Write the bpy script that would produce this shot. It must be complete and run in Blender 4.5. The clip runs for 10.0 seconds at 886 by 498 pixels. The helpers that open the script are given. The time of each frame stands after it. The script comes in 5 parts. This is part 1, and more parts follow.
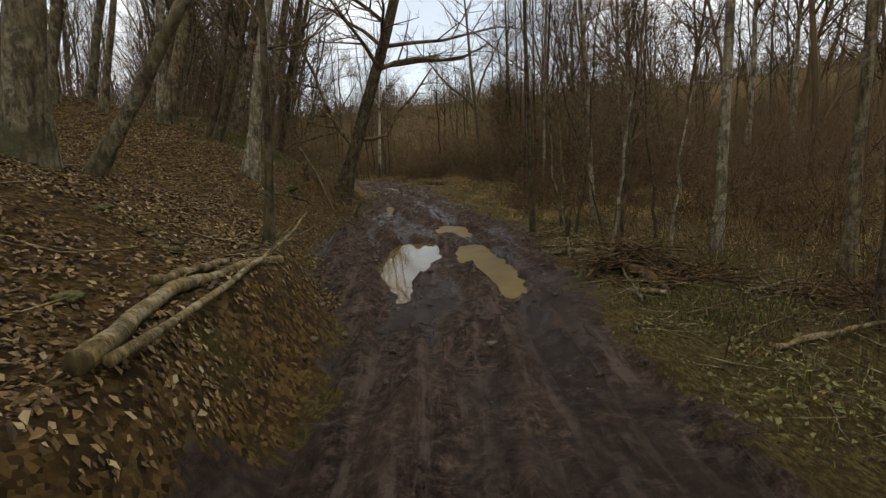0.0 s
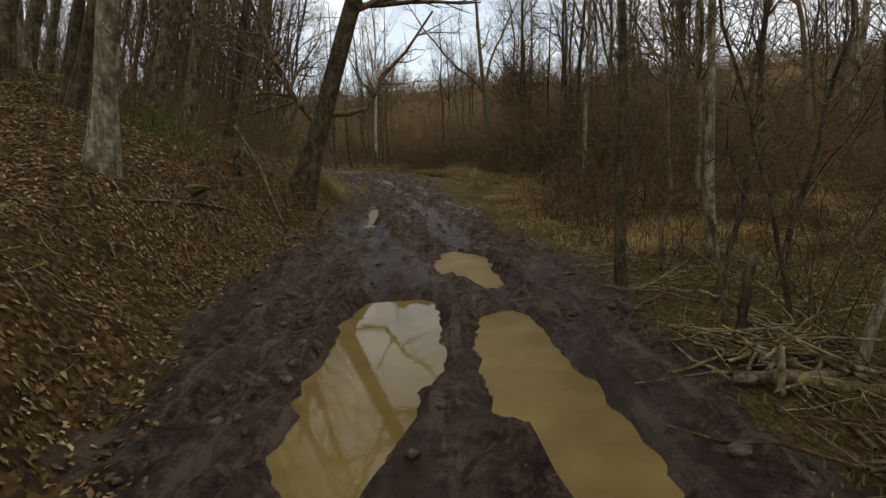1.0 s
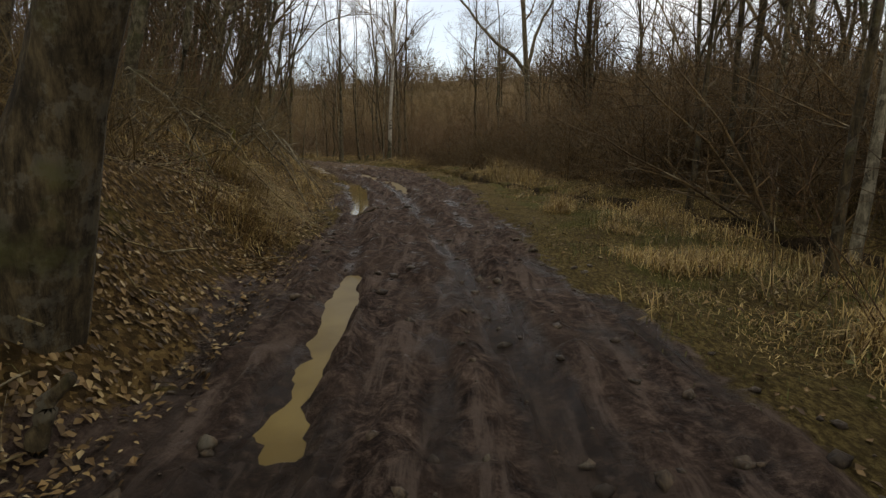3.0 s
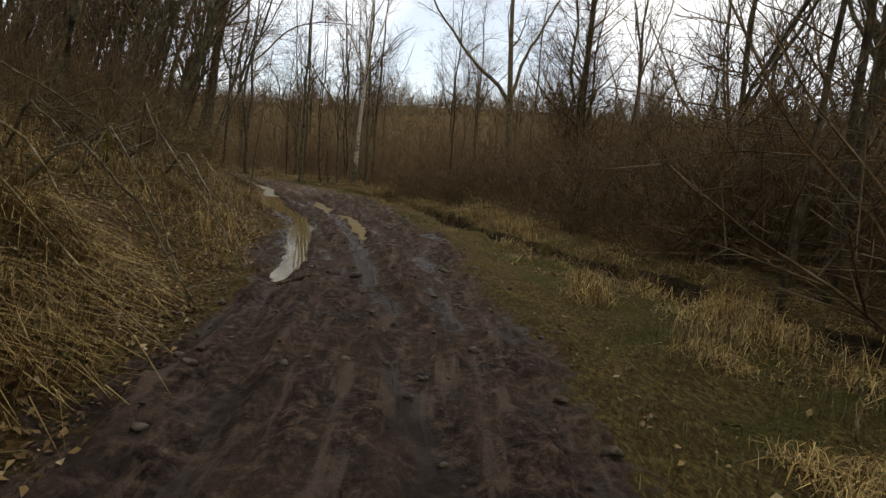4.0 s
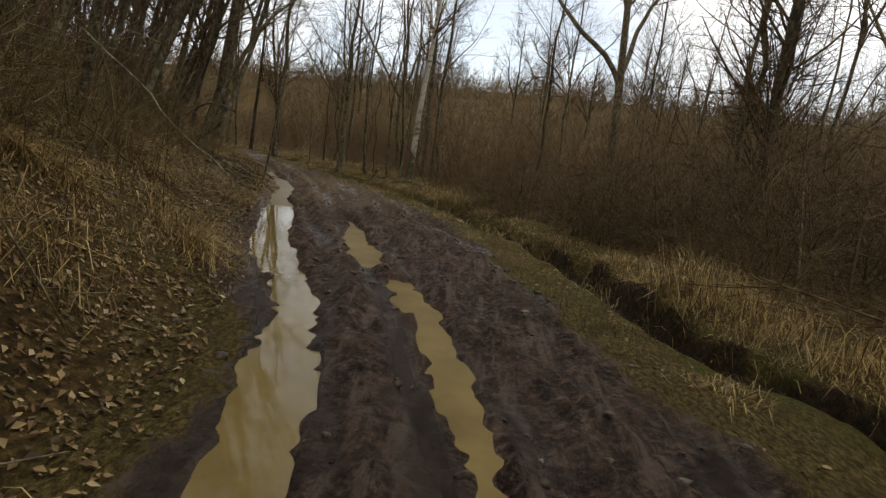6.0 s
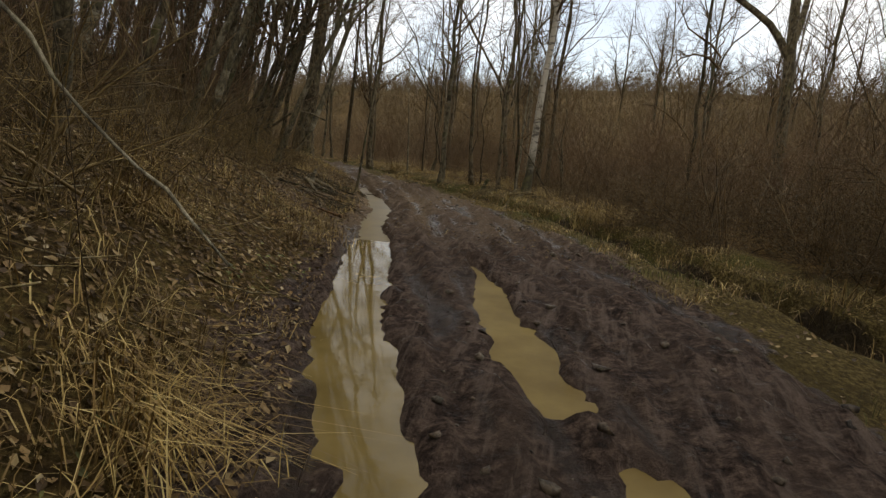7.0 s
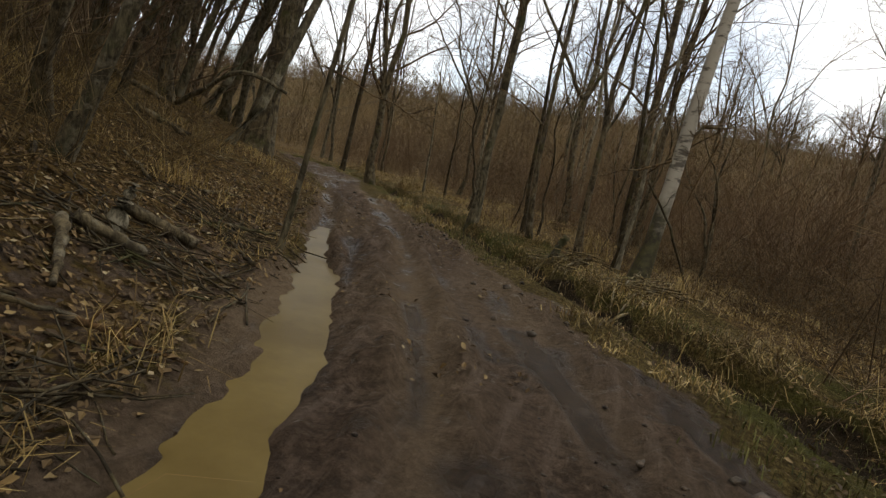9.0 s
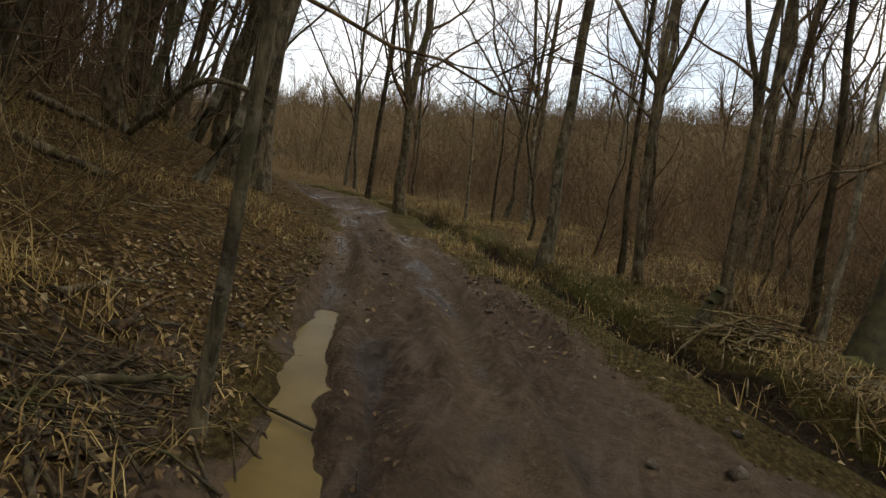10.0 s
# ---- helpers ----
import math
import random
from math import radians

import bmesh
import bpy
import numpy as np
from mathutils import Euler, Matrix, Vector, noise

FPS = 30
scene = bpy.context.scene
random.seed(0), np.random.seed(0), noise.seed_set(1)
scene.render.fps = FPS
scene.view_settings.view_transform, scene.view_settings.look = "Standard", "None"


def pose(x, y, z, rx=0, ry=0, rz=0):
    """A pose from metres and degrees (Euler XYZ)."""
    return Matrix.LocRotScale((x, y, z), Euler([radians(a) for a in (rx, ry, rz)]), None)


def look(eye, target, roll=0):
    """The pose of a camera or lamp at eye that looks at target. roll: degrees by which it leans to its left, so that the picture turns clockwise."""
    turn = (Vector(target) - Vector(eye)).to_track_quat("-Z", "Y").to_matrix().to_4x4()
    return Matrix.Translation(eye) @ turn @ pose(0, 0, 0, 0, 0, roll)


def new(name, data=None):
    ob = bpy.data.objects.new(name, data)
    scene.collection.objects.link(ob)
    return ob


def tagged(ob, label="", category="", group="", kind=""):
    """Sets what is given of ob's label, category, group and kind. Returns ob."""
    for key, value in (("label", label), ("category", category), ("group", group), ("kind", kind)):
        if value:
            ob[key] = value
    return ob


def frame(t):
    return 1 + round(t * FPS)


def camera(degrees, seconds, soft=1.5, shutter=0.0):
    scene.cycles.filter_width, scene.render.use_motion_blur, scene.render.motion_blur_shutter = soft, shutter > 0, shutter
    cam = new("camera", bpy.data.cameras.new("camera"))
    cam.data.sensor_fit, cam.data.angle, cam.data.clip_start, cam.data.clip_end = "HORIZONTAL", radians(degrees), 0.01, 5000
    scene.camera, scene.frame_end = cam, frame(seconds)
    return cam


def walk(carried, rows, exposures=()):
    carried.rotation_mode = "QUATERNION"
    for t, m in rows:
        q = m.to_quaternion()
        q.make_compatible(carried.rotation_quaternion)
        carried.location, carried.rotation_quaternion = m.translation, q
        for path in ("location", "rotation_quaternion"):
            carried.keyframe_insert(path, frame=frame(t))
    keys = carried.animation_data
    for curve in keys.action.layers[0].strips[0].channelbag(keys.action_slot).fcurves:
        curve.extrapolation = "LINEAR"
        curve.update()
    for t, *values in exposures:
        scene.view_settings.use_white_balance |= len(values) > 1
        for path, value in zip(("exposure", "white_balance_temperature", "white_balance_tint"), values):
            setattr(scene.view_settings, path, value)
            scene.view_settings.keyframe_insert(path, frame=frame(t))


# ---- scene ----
cam = camera(77.09, 10.0, soft=1.35)
PATH = [
    (0, look((-0.000, -0.000, 1.894), (-0.000, 9.859, 0.219), -4.13)),
    (0.5, look((0.047, 2.895, 1.868), (0.033, 12.712, -0.036), -5.86)),
    (1, look((0.031, 6.006, 1.769), (-0.030, 15.830, -0.100), -3.60)),
    (1.5, look((0.089, 8.962, 1.580), (-0.094, 18.773, -0.345), 2.09)),
    (2, look((0.034, 11.309, 1.546), (-0.734, 21.211, 0.374), -8.83)),
    (2.2, look((-0.029, 12.161, 1.380), (-0.842, 21.947, -0.512), -10.05)),
    (3.3, look((-0.889, 17.473, 1.637), (-0.928, 27.282, -0.307), 1.76)),
    (3.5, look((-0.911, 18.214, 1.672), (-0.538, 28.090, 0.147), 1.00)),
    (4, look((-0.946, 20.350, 1.692), (-0.635, 30.231, 0.182), 3.46)),
    (4.5, look((-1.099, 22.521, 1.740), (-1.108, 32.397, 0.172), 5.44)),
    (5, look((-1.443, 24.836, 1.792), (-1.807, 34.644, -0.120), 8.34)),
    (5.2, look((-1.763, 26.026, 1.848), (-2.154, 35.837, -0.051), 8.45)),
    (6.3, look((-3.064, 31.374, 1.846), (-3.528, 41.215, 0.134), 5.71)),
    (6.5, look((-3.369, 32.281, 1.801), (-4.166, 42.149, 0.387), 6.42)),
    (7, look((-4.145, 34.461, 1.685), (-6.235, 44.061, -0.176), 3.67)),
    (7.5, look((-4.673, 37.242, 1.621), (-6.897, 46.852, -0.026), 1.26)),
    (8, look((-5.282, 39.784, 1.593), (-7.736, 49.372, 0.166), 0.69)),
    (8.5, look((-6.160, 42.112, 1.565), (-9.024, 51.593, 0.182), 8.30)),
    (9, look((-6.887, 44.312, 1.570), (-9.227, 53.898, -0.048), 10.80)),
    (9.5, look((-7.486, 46.485, 1.574), (-10.067, 56.008, -0.055), 6.46)),
    (10, look((-8.501, 48.216, 1.552), (-11.474, 57.658, 0.137), 5.98)),
]
walk(cam, PATH, [(0, 0.36), (2, 0.4), (4, 0.48), (7, 0.54), (10, 0.58)])

# ---- light ----
world = bpy.data.worlds.new("cloudy_sky")
scene.world = world
world.use_nodes = True
wn, wl = world.node_tree.nodes, world.node_tree.links
wn.clear()
w_out, w_bg = wn.new("ShaderNodeOutputWorld"), wn.new("ShaderNodeBackground")
w_sky = wn.new("ShaderNodeTexSky")
w_sky.sky_type, w_sky.sun_disc = "NISHITA", False
w_sky.sun_elevation, w_sky.sun_rotation = radians(38), radians(150)
w_map, w_noise, w_ramp = wn.new("ShaderNodeTexCoord"), wn.new("ShaderNodeTexNoise"), wn.new("ShaderNodeValToRGB")
w_noise.inputs["Scale"].default_value, w_noise.inputs["Detail"].default_value = 2.2, 6
w_ramp.color_ramp.elements[0].position, w_ramp.color_ramp.elements[1].position = 0.4, 0.62
w_ramp.color_ramp.elements[0].color, w_ramp.color_ramp.elements[1].color = (0.42, 0.42, 0.42, 1), (1, 1, 1, 1)
w_mix = wn.new("ShaderNodeMix")
w_mix.data_type = "RGBA"
w_mix.inputs["B"].default_value = (10.8, 10.7, 10.5, 1)
wl.new(w_map.outputs["Generated"], w_noise.inputs["Vector"])
wl.new(w_noise.outputs["Fac"], w_ramp.inputs["Fac"])
wl.new(w_ramp.outputs["Color"], w_mix.inputs["Factor"])
wl.new(w_sky.outputs["Color"], w_mix.inputs["A"])
wl.new(w_mix.outputs["Result"], w_bg.inputs["Color"])
wl.new(w_bg.outputs["Background"], w_out.inputs["Surface"])
w_bg.inputs["Strength"].default_value = 0.1
sun = new("sun", bpy.data.lights.new("sun", "SUN"))
sun.data.energy, sun.data.angle, sun.data.color = 0.7, radians(20), (1.0, 0.96, 0.9)
sun.matrix_world = look((0, 0, 60), (-12, -20, 20))


# ---- materials ----
def material(name):
    m = bpy.data.materials.new(name)
    m.use_nodes = True
    return m, m.node_tree.nodes, m.node_tree.links, m.node_tree.nodes["Principled BSDF"]


def noise_tex(nodes, links, scale, detail=6, rough=0.6, coord="Object", stretch=None):
    tc, n = nodes.new("ShaderNodeTexCoord"), nodes.new("ShaderNodeTexNoise")
    n.inputs["Scale"].default_value, n.inputs["Detail"].default_value, n.inputs["Roughness"].default_value = scale, detail, rough
    if stretch:
        mp = nodes.new("ShaderNodeMapping")
        mp.inputs["Scale"].default_value = stretch
        links.new(tc.outputs[coord], mp.inputs["Vector"])
        links.new(mp.outputs["Vector"], n.inputs["Vector"])
    else:
        links.new(tc.outputs[coord], n.inputs["Vector"])
    return n.outputs["Fac"]


def ramp(nodes, links, fac, stops):
    r = nodes.new("ShaderNodeValToRGB")
    while len(r.color_ramp.elements) < len(stops):
        r.color_ramp.elements.new(0.5)
    for e, (p, c) in zip(r.color_ramp.elements, stops):
        e.position, e.color = p, (*c, 1)
    links.new(fac, r.inputs["Fac"])
    return r.outputs["Color"]


def mix(nodes, links, fac, a, b, blend="MIX"):
    n = nodes.new("ShaderNodeMix")
    n.data_type, n.blend_type = "RGBA", blend
    for socket, v in (("Factor", fac), ("A", a), ("B", b)):
        if isinstance(v, (int, float)):
            n.inputs[socket].default_value = v
        elif isinstance(v, tuple):
            n.inputs[socket].default_value = (*v, 1)
        else:
            links.new(v, n.inputs[socket])
    return n.outputs["Result"]


def arith(nodes, links, op, a, b, clamp=False):
    n = nodes.new("ShaderNodeMath")
    n.operation, n.use_clamp = op, clamp
    for i, v in enumerate((a, b)):
        if isinstance(v, (int, float)):
            n.inputs[i].default_value = v
        else:
            links.new(v, n.inputs[i])
    return n.outputs[0]


def bump(nodes, links, bsdf, height, strength, distance):
    b = nodes.new("ShaderNodeBump")
    b.inputs["Strength"].default_value, b.inputs["Distance"].default_value = strength, distance
    links.new(height, b.inputs["Height"])
    links.new(b.outputs["Normal"], bsdf.inputs["Normal"])


def bark(name, dark, light, moss=0.0, moss_colour=(0.075, 0.072, 0.019), rough=0.9):
    m, n, l, b = material(name)
    grain = noise_tex(n, l, 13, 8, 0.75, stretch=(1, 1, 0.22))
    big = noise_tex(n, l, 1.6, 4)
    col = ramp(n, l, grain, [(0.38, tuple(0.7 * c for c in dark)), (0.5, tuple(0.5 * (a + c) for a, c in zip(dark, light))), (0.6, tuple(1.15 * c for c in light))])
    lichen = ramp(n, l, noise_tex(n, l, 6, 7, 0.7), [(0.52, (0, 0, 0)), (0.58, (1, 1, 1))])
    pale = sum(light) * 0.6
    col = mix(n, l, arith(n, l, "MULTIPLY", lichen, 0.5), col, (1.18 * pale, 1.03 * pale, 0.7 * pale))
    stain = ramp(n, l, noise_tex(n, l, 2.3, 5, 0.7), [(0.5, (0, 0, 0)), (0.62, (0.8, 0.8, 0.8))])
    col = mix(n, l, stain, col, tuple(0.8 * c for c in dark))
    if moss:
        mask = ramp(n, l, big, [(0.62 - 0.25 * moss, (0, 0, 0)), (0.75 - 0.15 * moss, (1, 1, 1))])
        col = mix(n, l, mask, col, moss_colour)
    l.new(col, b.inputs["Base Color"])
    b.inputs["Roughness"].default_value = rough
    b.inputs["Specular IOR Level"].default_value = 0.2
    bump(n, l, b, grain, 0.8, 0.03)
    return m


BARK_GREY = bark("grey_brown_bark", (0.036, 0.026, 0.013), (0.146, 0.112, 0.058), 0.25)
BARK_DARK = bark("dark_wet_bark", (0.02, 0.0138, 0.006), (0.08, 0.058, 0.026), 0.25)
BARK_MOSS = bark("mossy_bark", (0.036, 0.028, 0.014), (0.15, 0.122, 0.068), 0.45, (0.062, 0.06, 0.024))
BARK_PALE = bark("pale_grey_bark", (0.06, 0.049, 0.028), (0.225, 0.19, 0.12), 0.12)
TWIG = bark("brown_twigs", (0.04, 0.024, 0.009), (0.148, 0.094, 0.036))
TWIG_RED = bark("red_brown_brush", (0.034, 0.018, 0.006), (0.13, 0.072, 0.026))
WOOD_DRY = bark("dry_barkless_wood", (0.06, 0.04, 0.0145), (0.22, 0.165, 0.067))

BARK_YELLOW = bark("yellow_mossy_bark", (0.05, 0.042, 0.01), (0.16, 0.13, 0.03), 1.0, (0.21, 0.185, 0.03))


def birch_bark():
    m, n, l, b = material("birch_bark")
    bands = ramp(n, l, noise_tex(n, l, 2.6, 6, 0.7, stretch=(0.8, 0.8, 2.2)), [(0.4, (0.03, 0.022, 0.014)), (0.48, (0.42, 0.37, 0.28))])
    col = mix(n, l, arith(n, l, "MULTIPLY", noise_tex(n, l, 7, 6), 0.5), bands, (0.25, 0.21, 0.14))
    sep = n.new("ShaderNodeSeparateXYZ")
    l.new(n.new("ShaderNodeTexCoord").outputs["Object"], sep.inputs[0])
    foot = ramp(n, l, arith(n, l, "ADD", arith(n, l, "MULTIPLY", sep.outputs[2], 0.3), arith(n, l, "MULTIPLY", noise_tex(n, l, 5, 6), 0.5)), [(0.55, (1, 1, 1)), (0.8, (0, 0, 0))])
    col = mix(n, l, foot, col, ramp(n, l, noise_tex(n, l, 8, 6), [(0.35, (0.03, 0.022, 0.009)), (0.65, (0.085, 0.075, 0.022))]))
    l.new(col, b.inputs["Base Color"])
    b.inputs["Roughness"].default_value = 0.75
    bump(n, l, b, noise_tex(n, l, 20, 6), 0.5, 0.01)
    return m


BIRCH = birch_bark()


def ground_material():
    """Mud on the track, leaf litter on the bank and grassy soil, by three masks of the mesh."""
    m, n, l, b = material("forest_ground")

    def mask(name):
        a = n.new("ShaderNodeAttribute")
        a.attribute_name = name
        return a.outputs["Fac"]

    fine, mid, big = noise_tex(n, l, 22, 8, 0.7), noise_tex(n, l, 5, 6), noise_tex(n, l, 0.7, 4)
    leaf = n.new("ShaderNodeTexVoronoi")
    leaf.inputs["Scale"].default_value = 24
    tc = n.new("ShaderNodeTexCoord")
    l.new(tc.outputs["Object"], leaf.inputs["Vector"])
    litter = ramp(n, l, leaf.outputs["Color"], [(0.15, (0.034, 0.02, 0.0065)), (0.5, (0.1, 0.059, 0.018)), (0.9, (0.2, 0.13, 0.044))])
    litter = mix(n, l, ramp(n, l, mid, [(0.45, (0, 0, 0)), (0.65, (1, 1, 1))]), litter, (0.04452, 0.02889, 0.01082))
    straw = noise_tex(n, l, 26, 9, 0.8, stretch=(1, 0.45, 1))
    soil = ramp(n, l, straw, [(0.36, (0.022, 0.014, 0.005)), (0.5, (0.085, 0.06, 0.018)), (0.62, (0.2, 0.15, 0.05))])
    soil = mix(n, l, ramp(n, l, noise_tex(n, l, 1.7, 5), [(0.45, (0, 0, 0)), (0.7, (0.7, 0.7, 0.7))]), soil, (0.045, 0.031, 0.01))
    green = ramp(n, l, fine, [(0.3, (0.026, 0.023, 0.005)), (0.7, (0.105, 0.098, 0.021))])
    lumps = noise_tex(n, l, 11, 9, 0.78)
    mud = ramp(n, l, arith(n, l, "ADD", arith(n, l, "MULTIPLY", lumps, 0.65), arith(n, l, "MULTIPLY", mid, 0.35)),
               [(0.4, (0.009, 0.0056, 0.004)), (0.49, (0.042, 0.027, 0.019)), (0.57, (0.112, 0.076, 0.054)), (0.67, (0.23, 0.168, 0.123))])
    col = mix(n, l, ramp(n, l, arith(n, l, "ADD", mask("litter"), arith(n, l, "MULTIPLY", arith(n, l, "SUBTRACT", mid, 0.5), 0.8)), [(0.42, (0, 0, 0)), (0.58, (1, 1, 1))]), soil, litter)
    col = mix(n, l, ramp(n, l, arith(n, l, "ADD", mask("green"), arith(n, l, "MULTIPLY", arith(n, l, "SUBTRACT", big, 0.5), 1.4)), [(0.5, (0, 0, 0)), (0.75, (1, 1, 1))]), col, green)
    mud_fac = ramp(n, l, arith(n, l, "ADD", mask("mud"), arith(n, l, "MULTIPLY", arith(n, l, "SUBTRACT", mid, 0.5), 0.9)), [(0.42, (0, 0, 0)), (0.58, (1, 1, 1))])
    patch = noise_tex(n, l, 1.1, 5, 0.6, stretch=(2.2, 0.7, 1))
    mud = mix(n, l, ramp(n, l, patch, [(0.42, (0, 0, 0)), (0.62, (0.5, 0.5, 0.5))]), mud, (0.088, 0.06, 0.042))
    smear = ramp(n, l, noise_tex(n, l, 1.3, 7, 0.7, stretch=(4.5, 0.55, 1)), [(0.52, (0, 0, 0)), (0.62, (0.7, 0.7, 0.7))])
    mud = mix(n, l, smear, mud, (0.15, 0.11, 0.083))
    mud = mix(n, l, arith(n, l, "MULTIPLY", mask("dry"), ramp(n, l, lumps, [(0.35, (0.5, 0.5, 0.5)), (0.6, (0.85, 0.85, 0.85))])), mud, (0.2, 0.142, 0.082))
    # Grooves: damp mud, and shade of the relief painted into the colour.
    mud = mix(n, l, arith(n, l, "MULTIPLY", mask("wet"), 0.55), mud, (0.028, 0.019, 0.012))
    col = mix(n, l, mud_fac, col, mud)
    # Ditch: black wet soil, with the shade of its undercut walls put into the colour.
    col = mix(n, l, ramp(n, l, arith(n, l, "ADD", mask("peat_shade"), arith(n, l, "MULTIPLY", arith(n, l, "SUBTRACT", fine, 0.5), 0.6)), [(0.4, (0, 0, 0)), (0.6, (1, 1, 1))]), col, ramp(n, l, lumps, [(0.35, (0.013, 0.009, 0.005)), (0.65, (0.062, 0.043, 0.021))]))
    l.new(col, b.inputs["Base Color"])
    wet = ramp(n, l, mid, [(0.34, (0.3, 0.3, 0.3)), (0.42, (0.9, 0.9, 0.9))])
    wet = mix(n, l, mask("wet"), wet, (0.26, 0.26, 0.26))
    rough = mix(n, l, mud_fac, (0.95, 0.95, 0.95), wet)
    spec = mix(n, l, arith(n, l, "MULTIPLY", mask("wet"), mud_fac), (0.07, 0.07, 0.07), (0.15, 0.15, 0.15))
    l.new(spec, b.inputs["Specular IOR Level"])
    l.new(rough, b.inputs["Roughness"])
    bump(n, l, b, arith(n, l, "ADD", arith(n, l, "ADD", lumps, mid), arith(n, l, "MULTIPLY", noise_tex(n, l, 34, 5, 0.7), 0.35)), 1.0, 0.1)
    return m


GROUND = ground_material()


def leaves_material(name, stops, patches=None):
    m, n, l, b = material(name)
    g = n.new("ShaderNodeNewGeometry")
    col = ramp(n, l, g.outputs["Random Per Island"], stops)
    col = mix(n, l, arith(n, l, "MULTIPLY", noise_tex(n, l, 30, 4), 0.5), col, (0.036, 0.024, 0.009))
    col = mix(n, l, ramp(n, l, noise_tex(n, l, 0.9, 4, 0.65), [(0.42, (0, 0, 0)), (0.65, (0.5, 0.5, 0.5))]), col, (0.06, 0.039, 0.013))
    if patches:
        col = mix(n, l, ramp(n, l, noise_tex(n, l, 0.16, 5, 0.65), [(0.42, (0, 0, 0)), (0.6, (0.8, 0.8, 0.8))]), col, patches)
    l.new(col, b.inputs["Base Color"])
    b.inputs["Roughness"].default_value = 0.7
    b.inputs["Specular IOR Level"].default_value = 0.25
    return m


LITTER = leaves_material("dead_leaves", [(0.0, (0.025, 0.013, 0.004)), (0.4, (0.1, 0.055, 0.016)), (0.75, (0.22, 0.132, 0.042)), (0.92, (0.31, 0.215, 0.085)), (1.0, (0.42, 0.33, 0.18))])
STRAW = leaves_material("dry_grass", [(0.0, (0.1, 0.057, 0.015)), (0.4, (0.25, 0.155, 0.042)), (0.8, (0.46, 0.315, 0.095)), (1.0, (0.62, 0.47, 0.18))])
GRASS = leaves_material("green_grass", [(0.0, (0.04, 0.042, 0.009)), (0.6, (0.11, 0.115, 0.022)), (1.0, (0.22, 0.2, 0.05))])
MUD_CLOD = bark("mud_clods", (0.022, 0.0145, 0.008), (0.09, 0.063, 0.036), rough=0.55)
BRUSH = leaves_material("bare_brush", [(0.0, (0.04484, 0.02655, 0.01121)), (0.4, (0.1274, 0.07788, 0.03422)), (0.75, (0.2183, 0.1416, 0.0649)), (1.0, (0.3422, 0.2419, 0.118))], (0.1239, 0.06844, 0.02714))
TANGLE = leaves_material("olive_brush", [(0.0, (0.036, 0.022, 0.0065)), (0.4, (0.108, 0.069, 0.02)), (0.75, (0.2, 0.133, 0.041)), (1.0, (0.36, 0.26, 0.1))])
# Copy of BRUSH with lifted darks: haze and skylight put into the colour.
FAR_BRUSH = leaves_material("far_brush", [(0.0, (0.06072, 0.03864, 0.01414)), (0.4, (0.1366, 0.0908, 0.03395)), (0.75, (0.2024, 0.1401, 0.05658)), (1.0, (0.2935, 0.2125, 0.0943))], (0.1012, 0.06762, 0.02452))


def water_material(name, dark, light, rough, gloss):
    m, n, l, b = material(name)
    l.new(ramp(n, l, noise_tex(n, l, 1.5, 5), [(0.35, dark), (0.65, light)]), b.inputs["Base Color"])
    b.inputs["Roughness"].default_value, b.inputs["IOR"].default_value = rough, 1.25
    b.inputs["Specular IOR Level"].default_value = gloss
    bump(n, l, b, noise_tex(n, l, 8, 3), 0.06, 0.012)
    return m


WATER = water_material("muddy_water", (0.1, 0.07, 0.022), (0.14, 0.1, 0.034), 0.02, 0.4)
MURKY = water_material("murky_rut_water", (0.1, 0.069, 0.0215), (0.145, 0.104, 0.035), 0.3, 0.17)
SLURRY = water_material("thick_muddy_water", (0.1, 0.068, 0.021), (0.15, 0.107, 0.036), 0.42, 0.1)


def moss_material():
    m, n, l, b = material("moss")
    col = ramp(n, l, noise_tex(n, l, 30, 6, 0.7), [(0.35, (0.022, 0.021, 0.005)), (0.55, (0.085, 0.08, 0.013)), (0.8, (0.2, 0.175, 0.035))])
    l.new(col, b.inputs["Base Color"])
    b.inputs["Roughness"].default_value = 0.95
    bump(n, l, b, noise_tex(n, l, 45, 6, 0.7), 1.0, 0.02)
    return m


MOSS = moss_material()


# ---- lie of the land ----
LATTICE = np.random.RandomState(7).rand(256, 256)


def value_noise(x, y, size):
    """Smooth noise from -1 to 1, with lumps of about the given size."""
    x, y = np.asarray(x, float) / size + 500.3, np.asarray(y, float) / size + 711.7
    i, j = np.floor(x).astype(int), np.floor(y).astype(int)
    u, v = x - i, y - j
    u, v = u * u * (3 - 2 * u), v * v * (3 - 2 * v)
    a, b = LATTICE[i % 256, j % 256], LATTICE[(i + 1) % 256, j % 256]
    c, d = LATTICE[i % 256, (j + 1) % 256], LATTICE[(i + 1) % 256, (j + 1) % 256]
    return 2 * ((a * (1 - u) + b * u) * (1 - v) + (c * (1 - u) + d * u) * v) - 1


def smooth(a, b, x):
    s = np.clip((x - a) / (b - a), 0, 1)
    return s * s * (3 - 2 * s)


def line_table(points):
    """A line x(y) through the points, rounded off."""
    ys = np.arange(-60, 140, 0.25)
    xs = np.interp(ys, [p[1] for p in points], [p[0] for p in points])
    k = np.hanning(17)
    padded = np.pad(xs, 8, mode="edge")
    xs = np.convolve(padded, k / k.sum(), "valid")
    return lambda y: np.interp(y, ys, xs)


